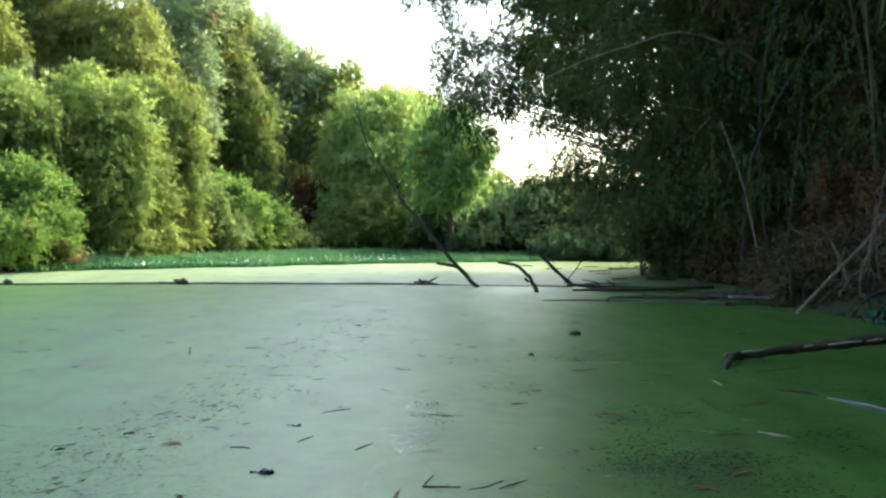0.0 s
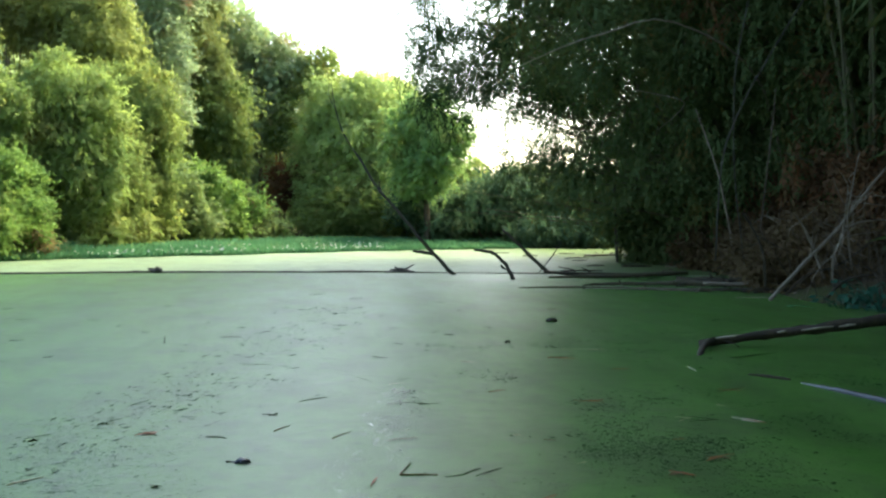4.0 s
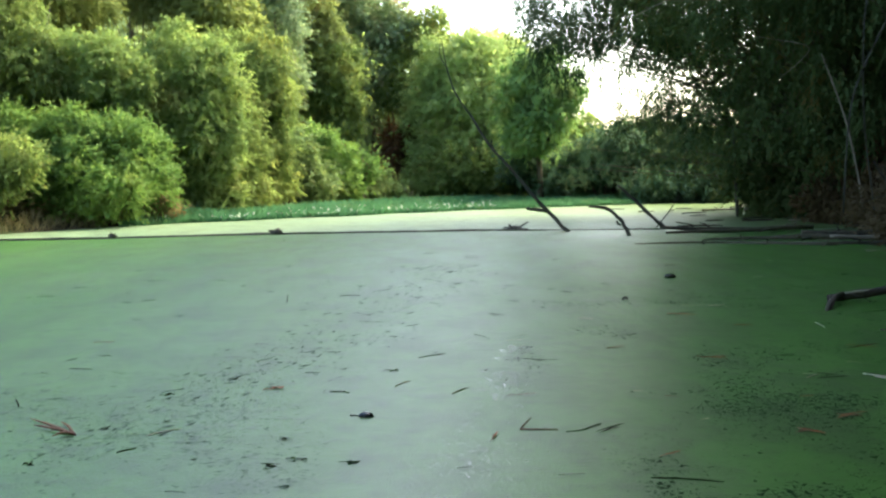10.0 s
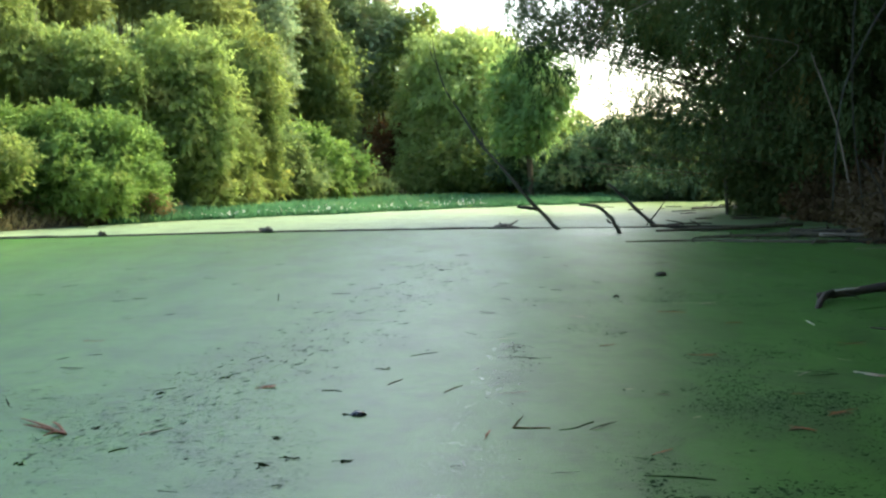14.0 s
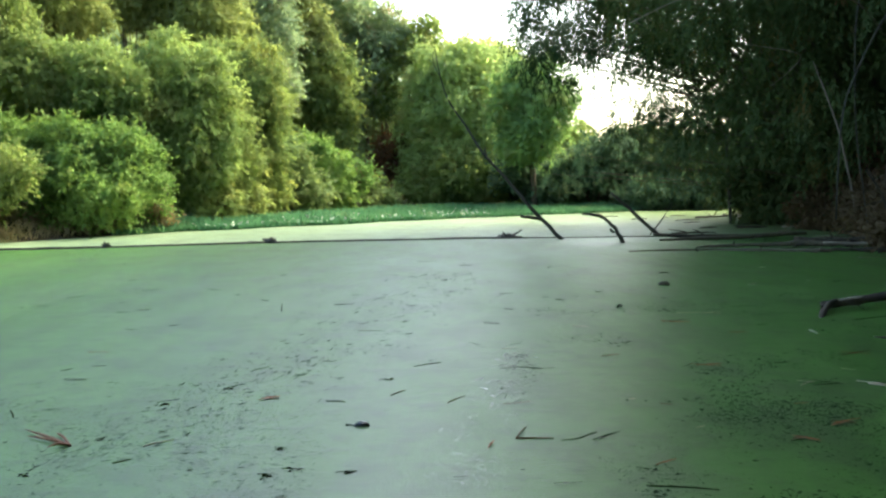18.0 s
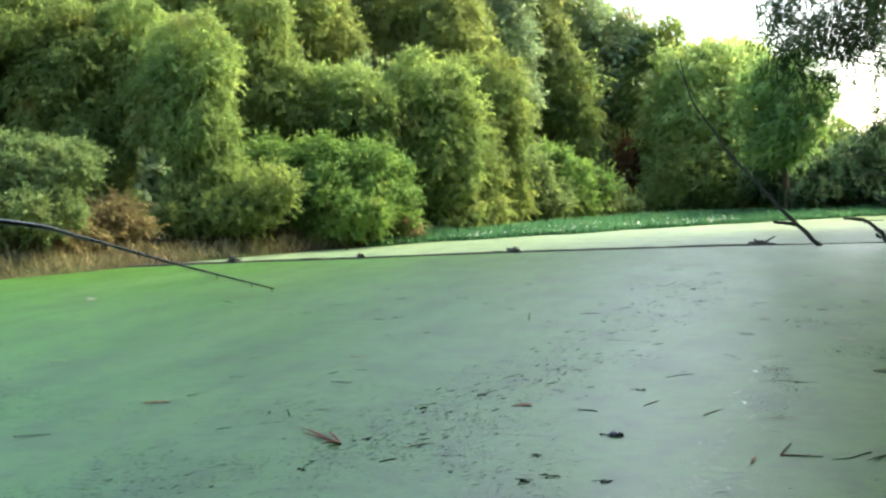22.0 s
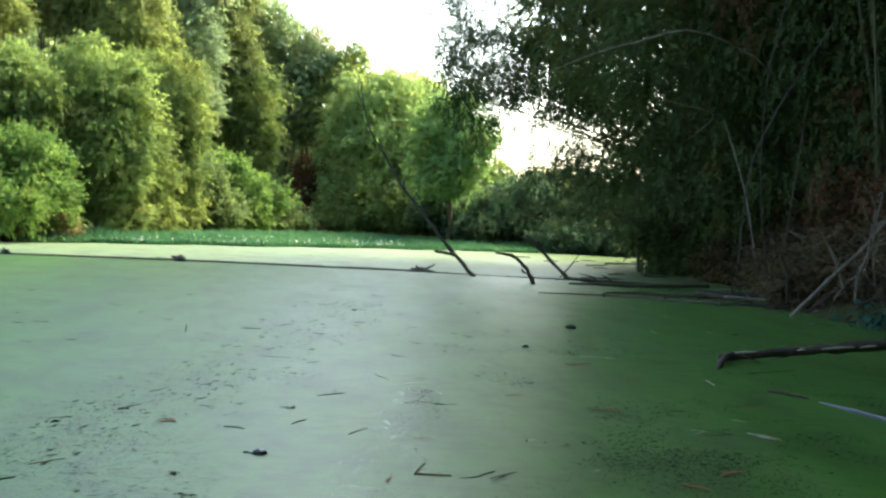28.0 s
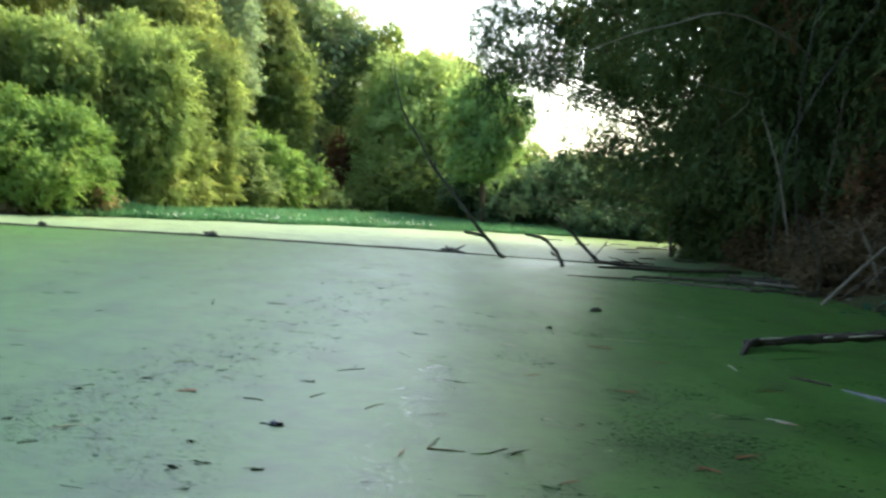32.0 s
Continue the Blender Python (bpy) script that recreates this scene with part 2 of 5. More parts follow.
def mesh_object(name, verts, faces, material, parent=None, label="", smooth=True):
    me = bpy.data.meshes.new(name)
    me.from_pydata(np.asarray(verts).tolist() if len(verts) else [], [], faces)
    me.materials.append(material)
    if smooth:
        me.polygons.foreach_set("use_smooth", [True] * len(me.polygons))
    ob = new(name, me)
    if parent:
        ob.parent = parent
    if label:
        ob["label"] = label
    return ob


def quads_object(name, quads, material, parent=None, label=""):
    """A mesh of loose quads, an array of n x 4 x 3."""
    n = len(quads)
    me = bpy.data.meshes.new(name)
    me.vertices.add(4 * n)
    me.vertices.foreach_set("co", quads.reshape(-1).astype(np.float32))
    me.loops.add(4 * n)
    me.loops.foreach_set("vertex_index", np.arange(4 * n, dtype=np.int32))
    me.polygons.add(n)
    me.polygons.foreach_set("loop_start", np.arange(0, 4 * n, 4, dtype=np.int32))
    me.update(calc_edges=True)
    me.materials.append(material)
    ob = new(name, me)
    if parent:
        ob.parent = parent
    if label:
        ob["label"] = label
    return ob


def thing(name, base, label, category, group="", kind=""):
    ob = new(name)
    ob.empty_display_size = 0.2
    ob.location = base
    return tagged(ob, label, category, group, kind)


def tube(points, radii, sides=7, wobble=0.0, steps=4, seed=0):
    """Vertices and faces of a tapered, slightly crooked round bar along the points."""
    r = np.random.default_rng(seed + 11)
    pts = np.array(points, float)
    rad = np.interp(np.linspace(0, 1, (len(pts) - 1) * steps + 1), np.linspace(0, 1, len(radii)), radii)
    n, fine = len(pts), []
    for s in np.linspace(0, n - 1, (n - 1) * steps + 1):
        i = min(int(s), n - 2)
        u = s - i
        a, b, c, d = pts[max(i - 1, 0)], pts[i], pts[i + 1], pts[min(i + 2, n - 1)]
        fine.append(0.5 * (2 * b + (c - a) * u + (2 * a - 5 * b + 4 * c - d) * u * u + (3 * b - a - 3 * c + d) * u ** 3))
    fine = np.array(fine)
    fine[1:-1] += r.normal(0, 1, (len(fine) - 2, 3)) * wobble * rad[1:-1, None]
    verts, faces = [], []
    side = None
    for i, p in enumerate(fine):
        t = fine[min(i + 1, len(fine) - 1)] - fine[max(i - 1, 0)]
        t /= np.linalg.norm(t) + 1e-9
        if side is None:
            side = np.cross(t, (0.31, 0.2, 0.93))
        side = side - t * (side @ t)
        side /= np.linalg.norm(side) + 1e-9
        up = np.cross(t, side)
        for k in range(sides):
            g = 2 * math.pi * k / sides
            verts.append(p + (side * math.cos(g) + up * math.sin(g)) * rad[i] * (1 + 0.12 * r.normal() * (wobble > 0)))
    for i in range(len(fine) - 1):
        for k in range(sides):
            a, b = i * sides + k, i * sides + (k + 1) % sides
            faces.append((a, b, b + sides, a + sides))
    faces.append(tuple(range(sides))[::-1])
    faces.append(tuple(range((len(fine) - 1) * sides, len(fine) * sides)))
    return np.array(verts), faces


def bar(name, points, radii, material, parent=None, label="", base=(0, 0, 0), **kw):
    v, f = tube(points, radii, **kw)
    return mesh_object(name, v - np.array(base), f, material, parent, label)


def unit(v):
    return v / (np.linalg.norm(v, axis=-1, keepdims=True) + 1e-9)


def leaf_quads(at, way, normal, length, width):
    """Folded pointed leaves, each one quad."""
    way, normal = unit(way), normal - way * (normal * way).sum(-1, keepdims=True)
    side = np.cross(way, unit(normal))
    length, width = length[:, None], width[:, None]
    mid = at + way * length * 0.42 - unit(normal) * width * 0.18
    return np.stack([at, mid + side * width * 0.5, at + way * length, mid - side * width * 0.5], 1)


def crown_leaves(blobs, r, leaf=0.22, slim=0.3, density=13.0, droop=0.5, per=8, lumpy=0.42, deep=0.5, ragged=0.12):
    """Leaves in hanging sprays on lumps that stand out of each blob (x, y, z, half width, half height)."""
    out = []
    for x, y, z, w, h in blobs:
        size = np.array([w, w * 0.9, h])
        n_lump = max(7, int(7.5 * (w * w + 2 * w * h) / 2.2))
        d = unit(r.normal(0, 1, (n_lump, 3)))
        lump = d * size * (1 - lumpy * 0.5) * r.uniform(0.62, 1.18, (n_lump, 1)) + (x, y, z)
        lump_r = lumpy * min(w, h) * r.uniform(0.4, 1.2, n_lump)
        for c, cr, out_way in zip(lump, lump_r, d):
            n = max(5, int(density * 4 * math.pi * cr * cr * 0.5))
            q = unit(r.normal(0, 1, (n, 3)) + (0, 0, 0.25) + out_way * 0.9)
            rad = cr * (1 - deep * r.random((n, 1)) ** 2.2) * (1 + ragged * r.normal(0, 1, (n, 1)))
            p = c + q * rad * (1.1, 1.1, 0.9)
            go = unit(q * 0.8 + (0, 0, -droop) + r.normal(0, 0.35, (n, 3)))
            s = np.tile(np.linspace(0, 1, per), n)
            p, go, q = (np.repeat(a, per, 0) for a in (p, go, q))
            m = len(p)
            at = p + go * (s * leaf * 2.2)[:, None] + (0, 0, -1) * (s ** 2 * leaf * droop)[:, None]
            way = unit(go * 0.9 + r.normal(0, 0.55, (m, 3)) + (0, 0, -droop * 0.8))
            nor = unit(q * 0.9 + (0, 0, 0.35) + r.normal(0, 0.45, (m, 3)))
            out.append(leaf_quads(at, way, nor, leaf * r.uniform(0.65, 1.3, m), leaf * slim * r.uniform(0.7, 1.3, m)))
    return np.concatenate(out)


def dome_leaves(blobs, r, leaf=0.0055, slim=0.4, cover=1.15, lump=0.44, feather=0.45, droop=0.8):
    """Leaves laid like thatch over the rounded plumes of each blob (x, y, z, half width, half height), with a leafy core behind."""
    out = []
    for x, y, z, w, h in blobs:
        size, small = np.array([w, w * 0.9, h]), min(w, h)
        long = leaf * max(y, 16.0)
        one = 0.5 * long * long * slim
        n_lump = max(8, int(3.0 * (w * w + 2 * w * h) / 3 / (lump * small) ** 2))
        k = np.arange(n_lump) + 0.5
        turn, up = k * 2.39996 + r.uniform(0, 6), 1 - 2 * k / n_lump
        flat = np.sqrt(1 - up * up)
        d = unit(np.stack([flat * np.cos(turn), flat * np.sin(turn), up], -1) + r.normal(0, 0.16, (n_lump, 3)))
        rho = lump * small * r.uniform(0.6, 1.25, n_lump)
        heart = d * (size - 0.62 * rho[:, None]) * r.uniform(0.78, 1.14, (n_lump, 1)) + (x, y, z)
        for i in range(n_lump):
            n = int(cover * 2.4 * math.pi * rho[i] ** 2 / one)
            q = unit(r.normal(0, 1, (n, 3)) + d[i] * 0.9 + (0, 0, 0.2))
            p = heart[i] + q * rho[i] * (1 + 0.13 * r.normal(0, 1, (n, 1)))
            gap = np.linalg.norm(p[:, None, :] - heart[None], axis=-1) / rho
            gap[:, i] = 9
            free = gap.min(1) > 0.86
            p, q = p[free], q[free]
            # sprays that stand out of the plume and bow over at their tips
            m = int(feather * len(p) / 6)
            if m:
                pick = r.integers(0, len(p), m)
                go = unit(q[pick] + (0, 0, 0.25) + r.normal(0, 0.3, (m, 3)))
                s = np.tile(np.linspace(0.1, 1, 6), m)
                far = np.repeat(long * r.uniform(1.0, 3.6, m), 6) * s
                twig = np.repeat(p[pick], 6, 0) + np.repeat(go, 6, 0) * far[:, None] + (0, 0, -1) * (0.45 * droop * s * far)[:, None]
                p, q = np.concatenate([p, twig]), np.concatenate([q, np.repeat(q[pick], 6, 0)])
            n = len(p)
            way = unit(q * 0.6 + (0, 0, -droop) + r.normal(0, 0.45, (n, 3)))
            nor = unit(q + (0, 0, 0.2) + r.normal(0, 0.2, (n, 3)))
            out.append(leaf_quads(p, way, nor, long * r.uniform(0.6, 1.35, n), long * slim * r.uniform(0.7, 1.3, n)))
        n = int(1.3 * 4 * math.pi * (w * w + 2 * w * h) / 3 * 0.5 / (one * 6))
        q = unit(r.normal(0, 1, (n, 3)))
        p = q * size * r.uniform(0.55, 0.75, (n, 1)) + (x, y, z)
        out.append(leaf_quads(p, unit(r.normal(0, 0.5, (n, 3)) + (0, 0, -0.7)), q + r.normal(0, 0.3, (n, 3)), np.full(n, long * 2.5), np.full(n, long * 2.5 * slim)))
    return np.concatenate(out)


# ---- the pond and the ground ----
SHORE = [(-5, 2.4), (-9, 4), (-13.5, 10), (-14.45, 17.3), (-13.4, 20), (-12, 23), (-10.2, 26.6), (-8.3, 30), (-6.6, 36), (-4, 44), (-1.5, 51.5), (5, 54),
         (16, 55), (14.5, 48), (11.6, 38), (10.6, 32), (11.0, 27), (10.6, 22.6), (9.4, 19.3), (9.0, 17.6), (9.5, 16.0), (9.7, 14.2), (10, 11), (9, 7), (5.5, 2.8), (0, 2.0)]


def shore_distance(x, y):
    """Metres to the waterline: positive on land, negative on the pond."""
    x, y = np.asarray(x, float), np.asarray(y, float)
    best, inside = np.full(x.shape, 1e9), np.zeros(x.shape, bool)
    for (ax, ay), (bx, by) in zip(SHORE, SHORE[1:] + SHORE[:1]):
        ex, ey = bx - ax, by - ay
        u = np.clip(((x - ax) * ex + (y - ay) * ey) / (ex * ex + ey * ey), 0, 1)
        best = np.minimum(best, np.hypot(x - ax - u * ex, y - ay - u * ey))
        inside ^= ((ay > y) != (by > y)) & (x < ex * (y - ay) / (ey if ey else 1e-9) + ax)
    return np.where(inside, -best, best)


def ground_height(x, y):
    d = shore_distance(x, y)
    x, y = np.asarray(x, float), np.asarray(y, float)
    bumps = 0.06 * np.sin(x * 1.7 + 0.6 * y) * np.sin(y * 1.3 - 0.4 * x) + 0.04 * np.sin(3.1 * x) * np.sin(2.7 * y)
    land = 0.02 + 0.45 * (1 - np.exp(-np.maximum(d, 0) / 1.4)) + 0.05 * np.clip(d, 0, 40) + bumps * np.clip(d, 0, 1)
    return np.where(d > 0, land, np.maximum(-0.7, 0.35 * d + 0.02))


def spaced(lo, hi, step, far):
    core = np.arange(lo, hi + step / 2, step)
    out = step * 1.35 ** np.arange(1, 30)
    grow = np.cumsum(out)
    grow = grow[grow < far]
    return np.concatenate([(lo - grow)[::-1], core, hi + grow])


def build_ground():
    xs, ys = spaced(-24, 24, 0.6, 1500), spaced(-6, 60, 0.6, 1500)
    gx, gy = np.meshgrid(xs, ys)
    gz = ground_height(gx, gy)
    nx, ny = len(xs), len(ys)
    verts = np.stack([gx, gy, gz], -1).reshape(-1, 3)
    faces = [(j * nx + i, j * nx + i + 1, (j + 1) * nx + i + 1, (j + 1) * nx + i) for j in range(ny - 1) for i in range(nx - 1)]
    ob = mesh_object("ground", verts, faces, ground_material())
    tagged(ob, "dark leaf-littered soil banks round the pond", "ground", kind="structure")


BOOM = [(-22, 17.2), (-14.2, 19.9), (-11.0, 21.3), (-8.0, 22.25), (-4.4, 23.6), (-1.7, 24.2), (1.75, 25.05), (3.3, 25.0), (6.4, 25.2), (24, 26.0)]


def build_water():
    """The near mat, and the paler one that the floating poles hold back."""
    left, right = np.linspace(-20, 5.5, 52), np.linspace(5.5, 22, 34)
    line, line_r = np.interp(left, *zip(*BOOM)), np.interp(right, *zip(*BOOM))
    whole = np.concatenate([left, right[1:]])
    for name, xs, low, high, rows, material, label in (
        ("water", whole, 0 * whole, np.concatenate([line, line_r[1:]]), 30, duckweed_material("duckweed_on_water", (0.027, 0.103, 0.004), (0.042, 0.143, 0.007), (0.052, 0.14, 0.011), 0.41, 0.0, 0.62), "still pond covered by a closed mat of green duckweed"),
        ("water_far", whole, np.concatenate([line, line_r[1:]]), 0 * whole + 60, 44, duckweed_material("pale_duckweed_on_water", (0.13, 0.20, 0.10), (0.18, 0.27, 0.14), (0.21, 0.28, 0.13), 0.45, 0.0, 0.6, True), "pale duckweed behind the floating poles, shade painted olive over the inlet"),
    ):
        u = np.linspace(0, 1, rows)[:, None]
        gy = low + (high - low) * u
        gx = np.broadcast_to(xs, gy.shape)
        keep = shore_distance(gx, gy) < 2.2
        nx = len(xs)
        faces = []
        for j in range(rows - 1):
            for i in range(nx - 1):
                if keep[j, i] or keep[j + 1, i] or keep[j, i + 1] or keep[j + 1, i + 1]:
                    faces.append((j * nx + i, j * nx + i + 1, (j + 1) * nx + i + 1, (j + 1) * nx + i))
        ob = mesh_object(name, np.stack([gx, gy, 0 * gx], -1).reshape(-1, 3), faces, material)
        tagged(ob, label, "water", kind="structure")


build_ground()
build_water()


def height(x, y):
    return float(ground_height(np.array([x]), np.array([y]))[0])


# ---- trees, bamboo and shrubs ----
LABELS = {
    "light": "pale green", "olive": "olive green", "yellow": "yellowing", "brown": "browning", "green": "mid green", "fresh": "fresh green",
    "dry": "half dry brownish", "young": "sunlit-coloured green", "mossy": "mossy dark green", "dusk": "dusky olive", "russet": "russet half-dead", "dark": "dark green", "shade": "shade-coloured bluish green", "bracken": "dead brown", "deep": "shade-darkened deep green", "edge": "dark overhanging",
}
seeds = iter(range(100, 999))


def stems(base, blobs, material, name, radius, number, parent, r):
    """Stems that rise from the base and lean out into the blobs."""
    for i in range(number):
        x, y, z, w, h = blobs[i % len(blobs)]
        foot = np.array([base[0] + r.normal(0, 0.25), base[1] + r.normal(0, 0.25), base[2] - 0.15])
        head = np.array([x + r.normal(0, w * 0.25), y + r.normal(0, w * 0.25), z + h * r.uniform(0.1, 0.6)])
        mid = foot + (head - foot) * (0.3, 0.3, 0.6)
        rad = radius * r.uniform(0.75, 1.2)
        bar(name, [foot, mid, head], [rad, rad * 0.8, rad * 0.25], material, parent, base=base, sides=6, wobble=0.12, seed=int(r.integers(9999)))


def skirts(blobs):
    """The blobs and, below the lowest ones, hanging foliage down to the ground."""
    out = list(blobs)
    x, y, z, w, h = min(blobs, key=lambda b: b[2] - b[4])
    low = z - h
    while low > height(x, y) + 0.9:
        h = min(h, 1.4)
        z = low - h * 0.55
        y += 0.25
        low = z - h
        out.append((x, y, z, w * 0.95, h))
    return out


def bamboo(palette, *blobs, shift=(0, 1.0), low=True):
    r = np.random.default_rng(next(seeds))
    blobs = skirts(blobs) if low else blobs
    x, y = np.mean([b[0] for b in blobs]) + shift[0], np.mean([b[1] for b in blobs]) + shift[1]
    base = np.array([x, y, height(x, y)])
    ob = thing("bamboo_clump", base, f"{LABELS[palette]} feathery bamboo clump on the pond bank", "bamboo", "bamboo on the far bank")
    stems(base, blobs, CULM, "culm", 0.045, 5 + len(blobs), ob, r)
    quads_object("crown", dome_leaves(blobs, r, 0.0058, 0.34) - base, FOLIAGE[palette], ob)


def tree(palette, *blobs, low=True):
    r = np.random.default_rng(next(seeds))
    blobs = skirts(blobs) if low else blobs
    x, y = np.mean([b[0] for b in blobs]), np.mean([b[1] for b in blobs]) + 0.6
    base = np.array([x, y, height(x, y)])
    ob = thing("tree", base, f"{LABELS[palette]} broadleaf tree on the wooded bank", "tree", "trees on the far bank")
    top = max(b[2] for b in blobs)
    fork = base + (0, 0, 0.45 * (top - base[2]))
    trunk = bar("trunk", [base - (0, 0, 0.2), base + (0.1, 0, 0.2 * top), fork], [0.2, 0.15, 0.12], BARK, ob, base=base, sides=8, wobble=0.1, seed=int(x * 7) % 50)
    for b in blobs:
        head = np.array(b[:3]) + (0, 0, b[4] * 0.3)
        bar("limb", [fork, fork + (head - fork) * (0.55, 0.55, 0.4), head], [0.1, 0.07, 0.02], BARK, trunk, base=base, sides=6, wobble=0.2, seed=int(b[2] * 9) % 70)
    quads_object("crown", dome_leaves(blobs, r, 0.0055, 0.45, lump=0.5, droop=0.5) - base, FOLIAGE[palette], ob)


def shrub(palette, *blobs, leaf=0.0052):
    r = np.random.default_rng(next(seeds))
    x, y = np.mean([b[0] for b in blobs]), np.mean([b[1] for b in blobs])
    base = np.array([x, y, height(x, y)])
    ob = thing("shrub", base, f"{LABELS[palette]} rounded shrub at the waterline", "shrub", "shrubs on the bank")
    stems(base, blobs, BARK, "stem", 0.03, 4, ob, r)
    quads_object("crown", dome_leaves(blobs, r, leaf, 0.5, lump=0.4, feather=0.5, droop=0.35) - base, FOLIAGE[palette], ob)


def grove(palette, *blobs, leaf=0.21, density=6.5, lace=30.0):
    r = np.random.default_rng(next(seeds))
    x, y = np.mean([b[0] for b in blobs]) + (11.5 if palette == "edge" else 4.5), np.mean([b[1] for b in blobs]) + (4.0 if palette == "edge" else 1.5)
    while float(shore_distance(np.array([x]), np.array([y]))[0]) < 1.6:
        x += 0.5
    base = np.array([x, y, height(x, y)])
    ob = thing("bamboo_clump", base, f"{LABELS[palette]} bamboo clump arching over the water", "bamboo", "bamboo over the near bank")
    stems(base, blobs, CULM, "culm", 0.05, 6, ob, r)
    leaf = 0.125 if palette == "edge" else leaf
    sparse = dict(density=lace, lumpy=0.5, ragged=0.3, deep=0.9) if palette == "edge" else dict(density=density)
    quads_object("crown", crown_leaves(blobs, r, leaf, 0.26, droop=0.6, **sparse) - base, FOLIAGE[palette], ob)


# the far bank, from the near left round to the inlet
shrub("fresh", (-15.7, 19.6, 2.32, 1.29, 0.79), (-14.66, 19.9, 2.42, 0.82, 0.61), (-15.21, 19.2, 1.43, 1.33, 0.6), (-16.78, 19, 2.48, 1.21, 0.8))
shrub("dry", (-15.41, 21, 0.67, 1.15, 0.55), (-16.14, 20, 0.6, 1.25, 0.56), (-14.75, 22, 0.98, 0.89, 0.67))
bamboo("dusk", (-19.11, 25, 6.76, 1.87, 1.36), (-17.55, 25.2, 5.84, 1.53, 1.19), (-18.67, 24.5, 4.66, 1.34, 1.01), (-17.38, 24.8, 4.11, 1.17, 0.92))
bamboo("dusk", (-21.05, 24, 7.08, 2.01, 2.01), (-20.99, 23.5, 4.54, 1.49, 1.49))
bamboo("light", (-13.78, 24.8, 5.38, 1.21, 1.29), (-13.57, 24.6, 3.91, 1.05, 1.21), (-15.17, 25.2, 4.36, 1, 1.17), (-15.99, 25.8, 6.32, 1.19, 1.36))
bamboo("olive", (-14.55, 29.8, 7.73, 1.62, 1.15), (-14, 29.6, 6.34, 1.23, 0.95), (-16.67, 30.3, 8.95, 1.77, 1.18), (-19.24, 29.8, 8.87, 2.17, 1.18))
bamboo("yellow", (-14.3, 36.9, 8.24, 1.2, 1.16), (-14.87, 37.1, 7.16, 1.05, 0.82), low=False)
bamboo("olive", (-13.16, 29.6, 4.6, 1.42, 1.32), (-14.89, 35, 9.08, 1.32, 1.32), (-16.21, 36, 11.17, 2.51, 1.59))
bamboo("light", (-11.49, 30, 4.92, 1.32, 0.94), (-10.32, 30, 4.39, 0.86, 0.97), (-12.61, 30.2, 4.43, 1.15, 1.05), (-10.96, 30.1, 4.06, 1.13, 0.6))
shrub("green", (-11.24, 27.6, 2.25, 1.58, 0.96), (-9.98, 28.2, 1.86, 1.33, 1.06), (-10.46, 27.4, 1.1, 1.56, 0.87), (-9.26, 28.8, 1.48, 0.72, 1.08), (-12.56, 27.2, 2.47, 1.14, 0.87), (-10.02, 28.4, 2.57, 1.24, 0.57))
shrub("olive", (-12.09, 24.2, 1.22, 0.94, 0.5), (-13.48, 24.2, 1.26, 1.12, 0.57), (-11.57, 24.6, 1.83, 0.95, 0.57))
shrub("dry", (-15.81, 26.6, 0.73, 1.24, 0.74), (-14.07, 26.6, 0.57, 1.05, 0.52), (-12.36, 27.4, 0.44, 1.41, 0.46), (-9.49, 29.4, 0.42, 0.92, 0.44))
bamboo("light", (-9.1, 32.1, 5.08, 1.22, 1.42), (-9.25, 31.9, 3.31, 1.14, 1.22), (-8.21, 32.3, 4.26, 1.08, 1.28), (-8.22, 32.1, 2.39, 1.14, 1.18))
bamboo("olive", (-7.69, 33.7, 1.99, 1.07, 1.27), (-7.55, 33.9, 0.86, 0.99, 0.72), (-7.9, 33.5, 3.62, 1.02, 1.22), (-8.56, 33.3, 1.1, 0.92, 0.82))
bamboo("dusk", (-7.37, 36.2, 5.15, 1.26, 1.35), (-7.03, 36, 4.04, 1.04, 0.87), (-8.45, 36.6, 5.79, 1.06, 1.06))
bamboo("yellow", (-9.92, 40.6, 8.49, 1.52, 1.47), (-10.78, 41.1, 9.74, 1.75, 1.25), (-9.15, 40.4, 7.56, 0.97, 0.78), low=False)
bamboo("brown", (-13.26, 41.5, 9.76, 1.4, 1.4), (-14.45, 42, 11.6, 2.08, 1.56), (-11.81, 41.4, 8.75, 1.01, 1.52), (-15.41, 42.2, 10.17, 1.05, 1.31), low=False)
tree("dark", (-8.28, 45.2, 8.81, 1.35, 2.16), (-8.94, 46.2, 11.73, 1.93, 1.65), (-8.14, 44.8, 6.09, 1.07, 1.61), low=False)
bamboo("brown", (-7.26, 48.5, 9.65, 1.15, 1.78), (-7.71, 49, 12.2, 1.74, 1.45), (-6.43, 48.5, 8.46, 1.14, 0.91), low=False)
bamboo("dusk", (-6.02, 48.2, 6.42, 1.36, 1.7), (-5.41, 48, 4.97, 0.85, 1.7), (-6.95, 48.5, 5.08, 1.15, 1.73), low=False)
tree("dark", (-3.88, 54.5, 9.88, 1.64, 1.52), (-5.1, 54, 9.11, 1.26, 1.42), (-2.84, 55, 9.09, 1.14, 1.27), (-6.28, 52.5, 11.27, 1.6, 1.23), (-4.65, 53.5, 6.69, 1.25, 1.87), low=False)
bamboo("dusk", (-3.41, 53.5, 6.77, 0.99, 1.49), (-3.21, 53.4, 5.83, 0.68, 0.74), low=False)
tree("olive", (-1.05, 54, 9.6, 0.87, 0.99), (-1.56, 53.6, 8.66, 0.92, 0.74), low=False)
shrub("fresh", (-6.77, 40, 2, 1.1, 1.2), (-7.3, 39.4, 1.19, 0.81, 1.04), (-6.13, 40.4, 1.14, 1.09, 0.92))
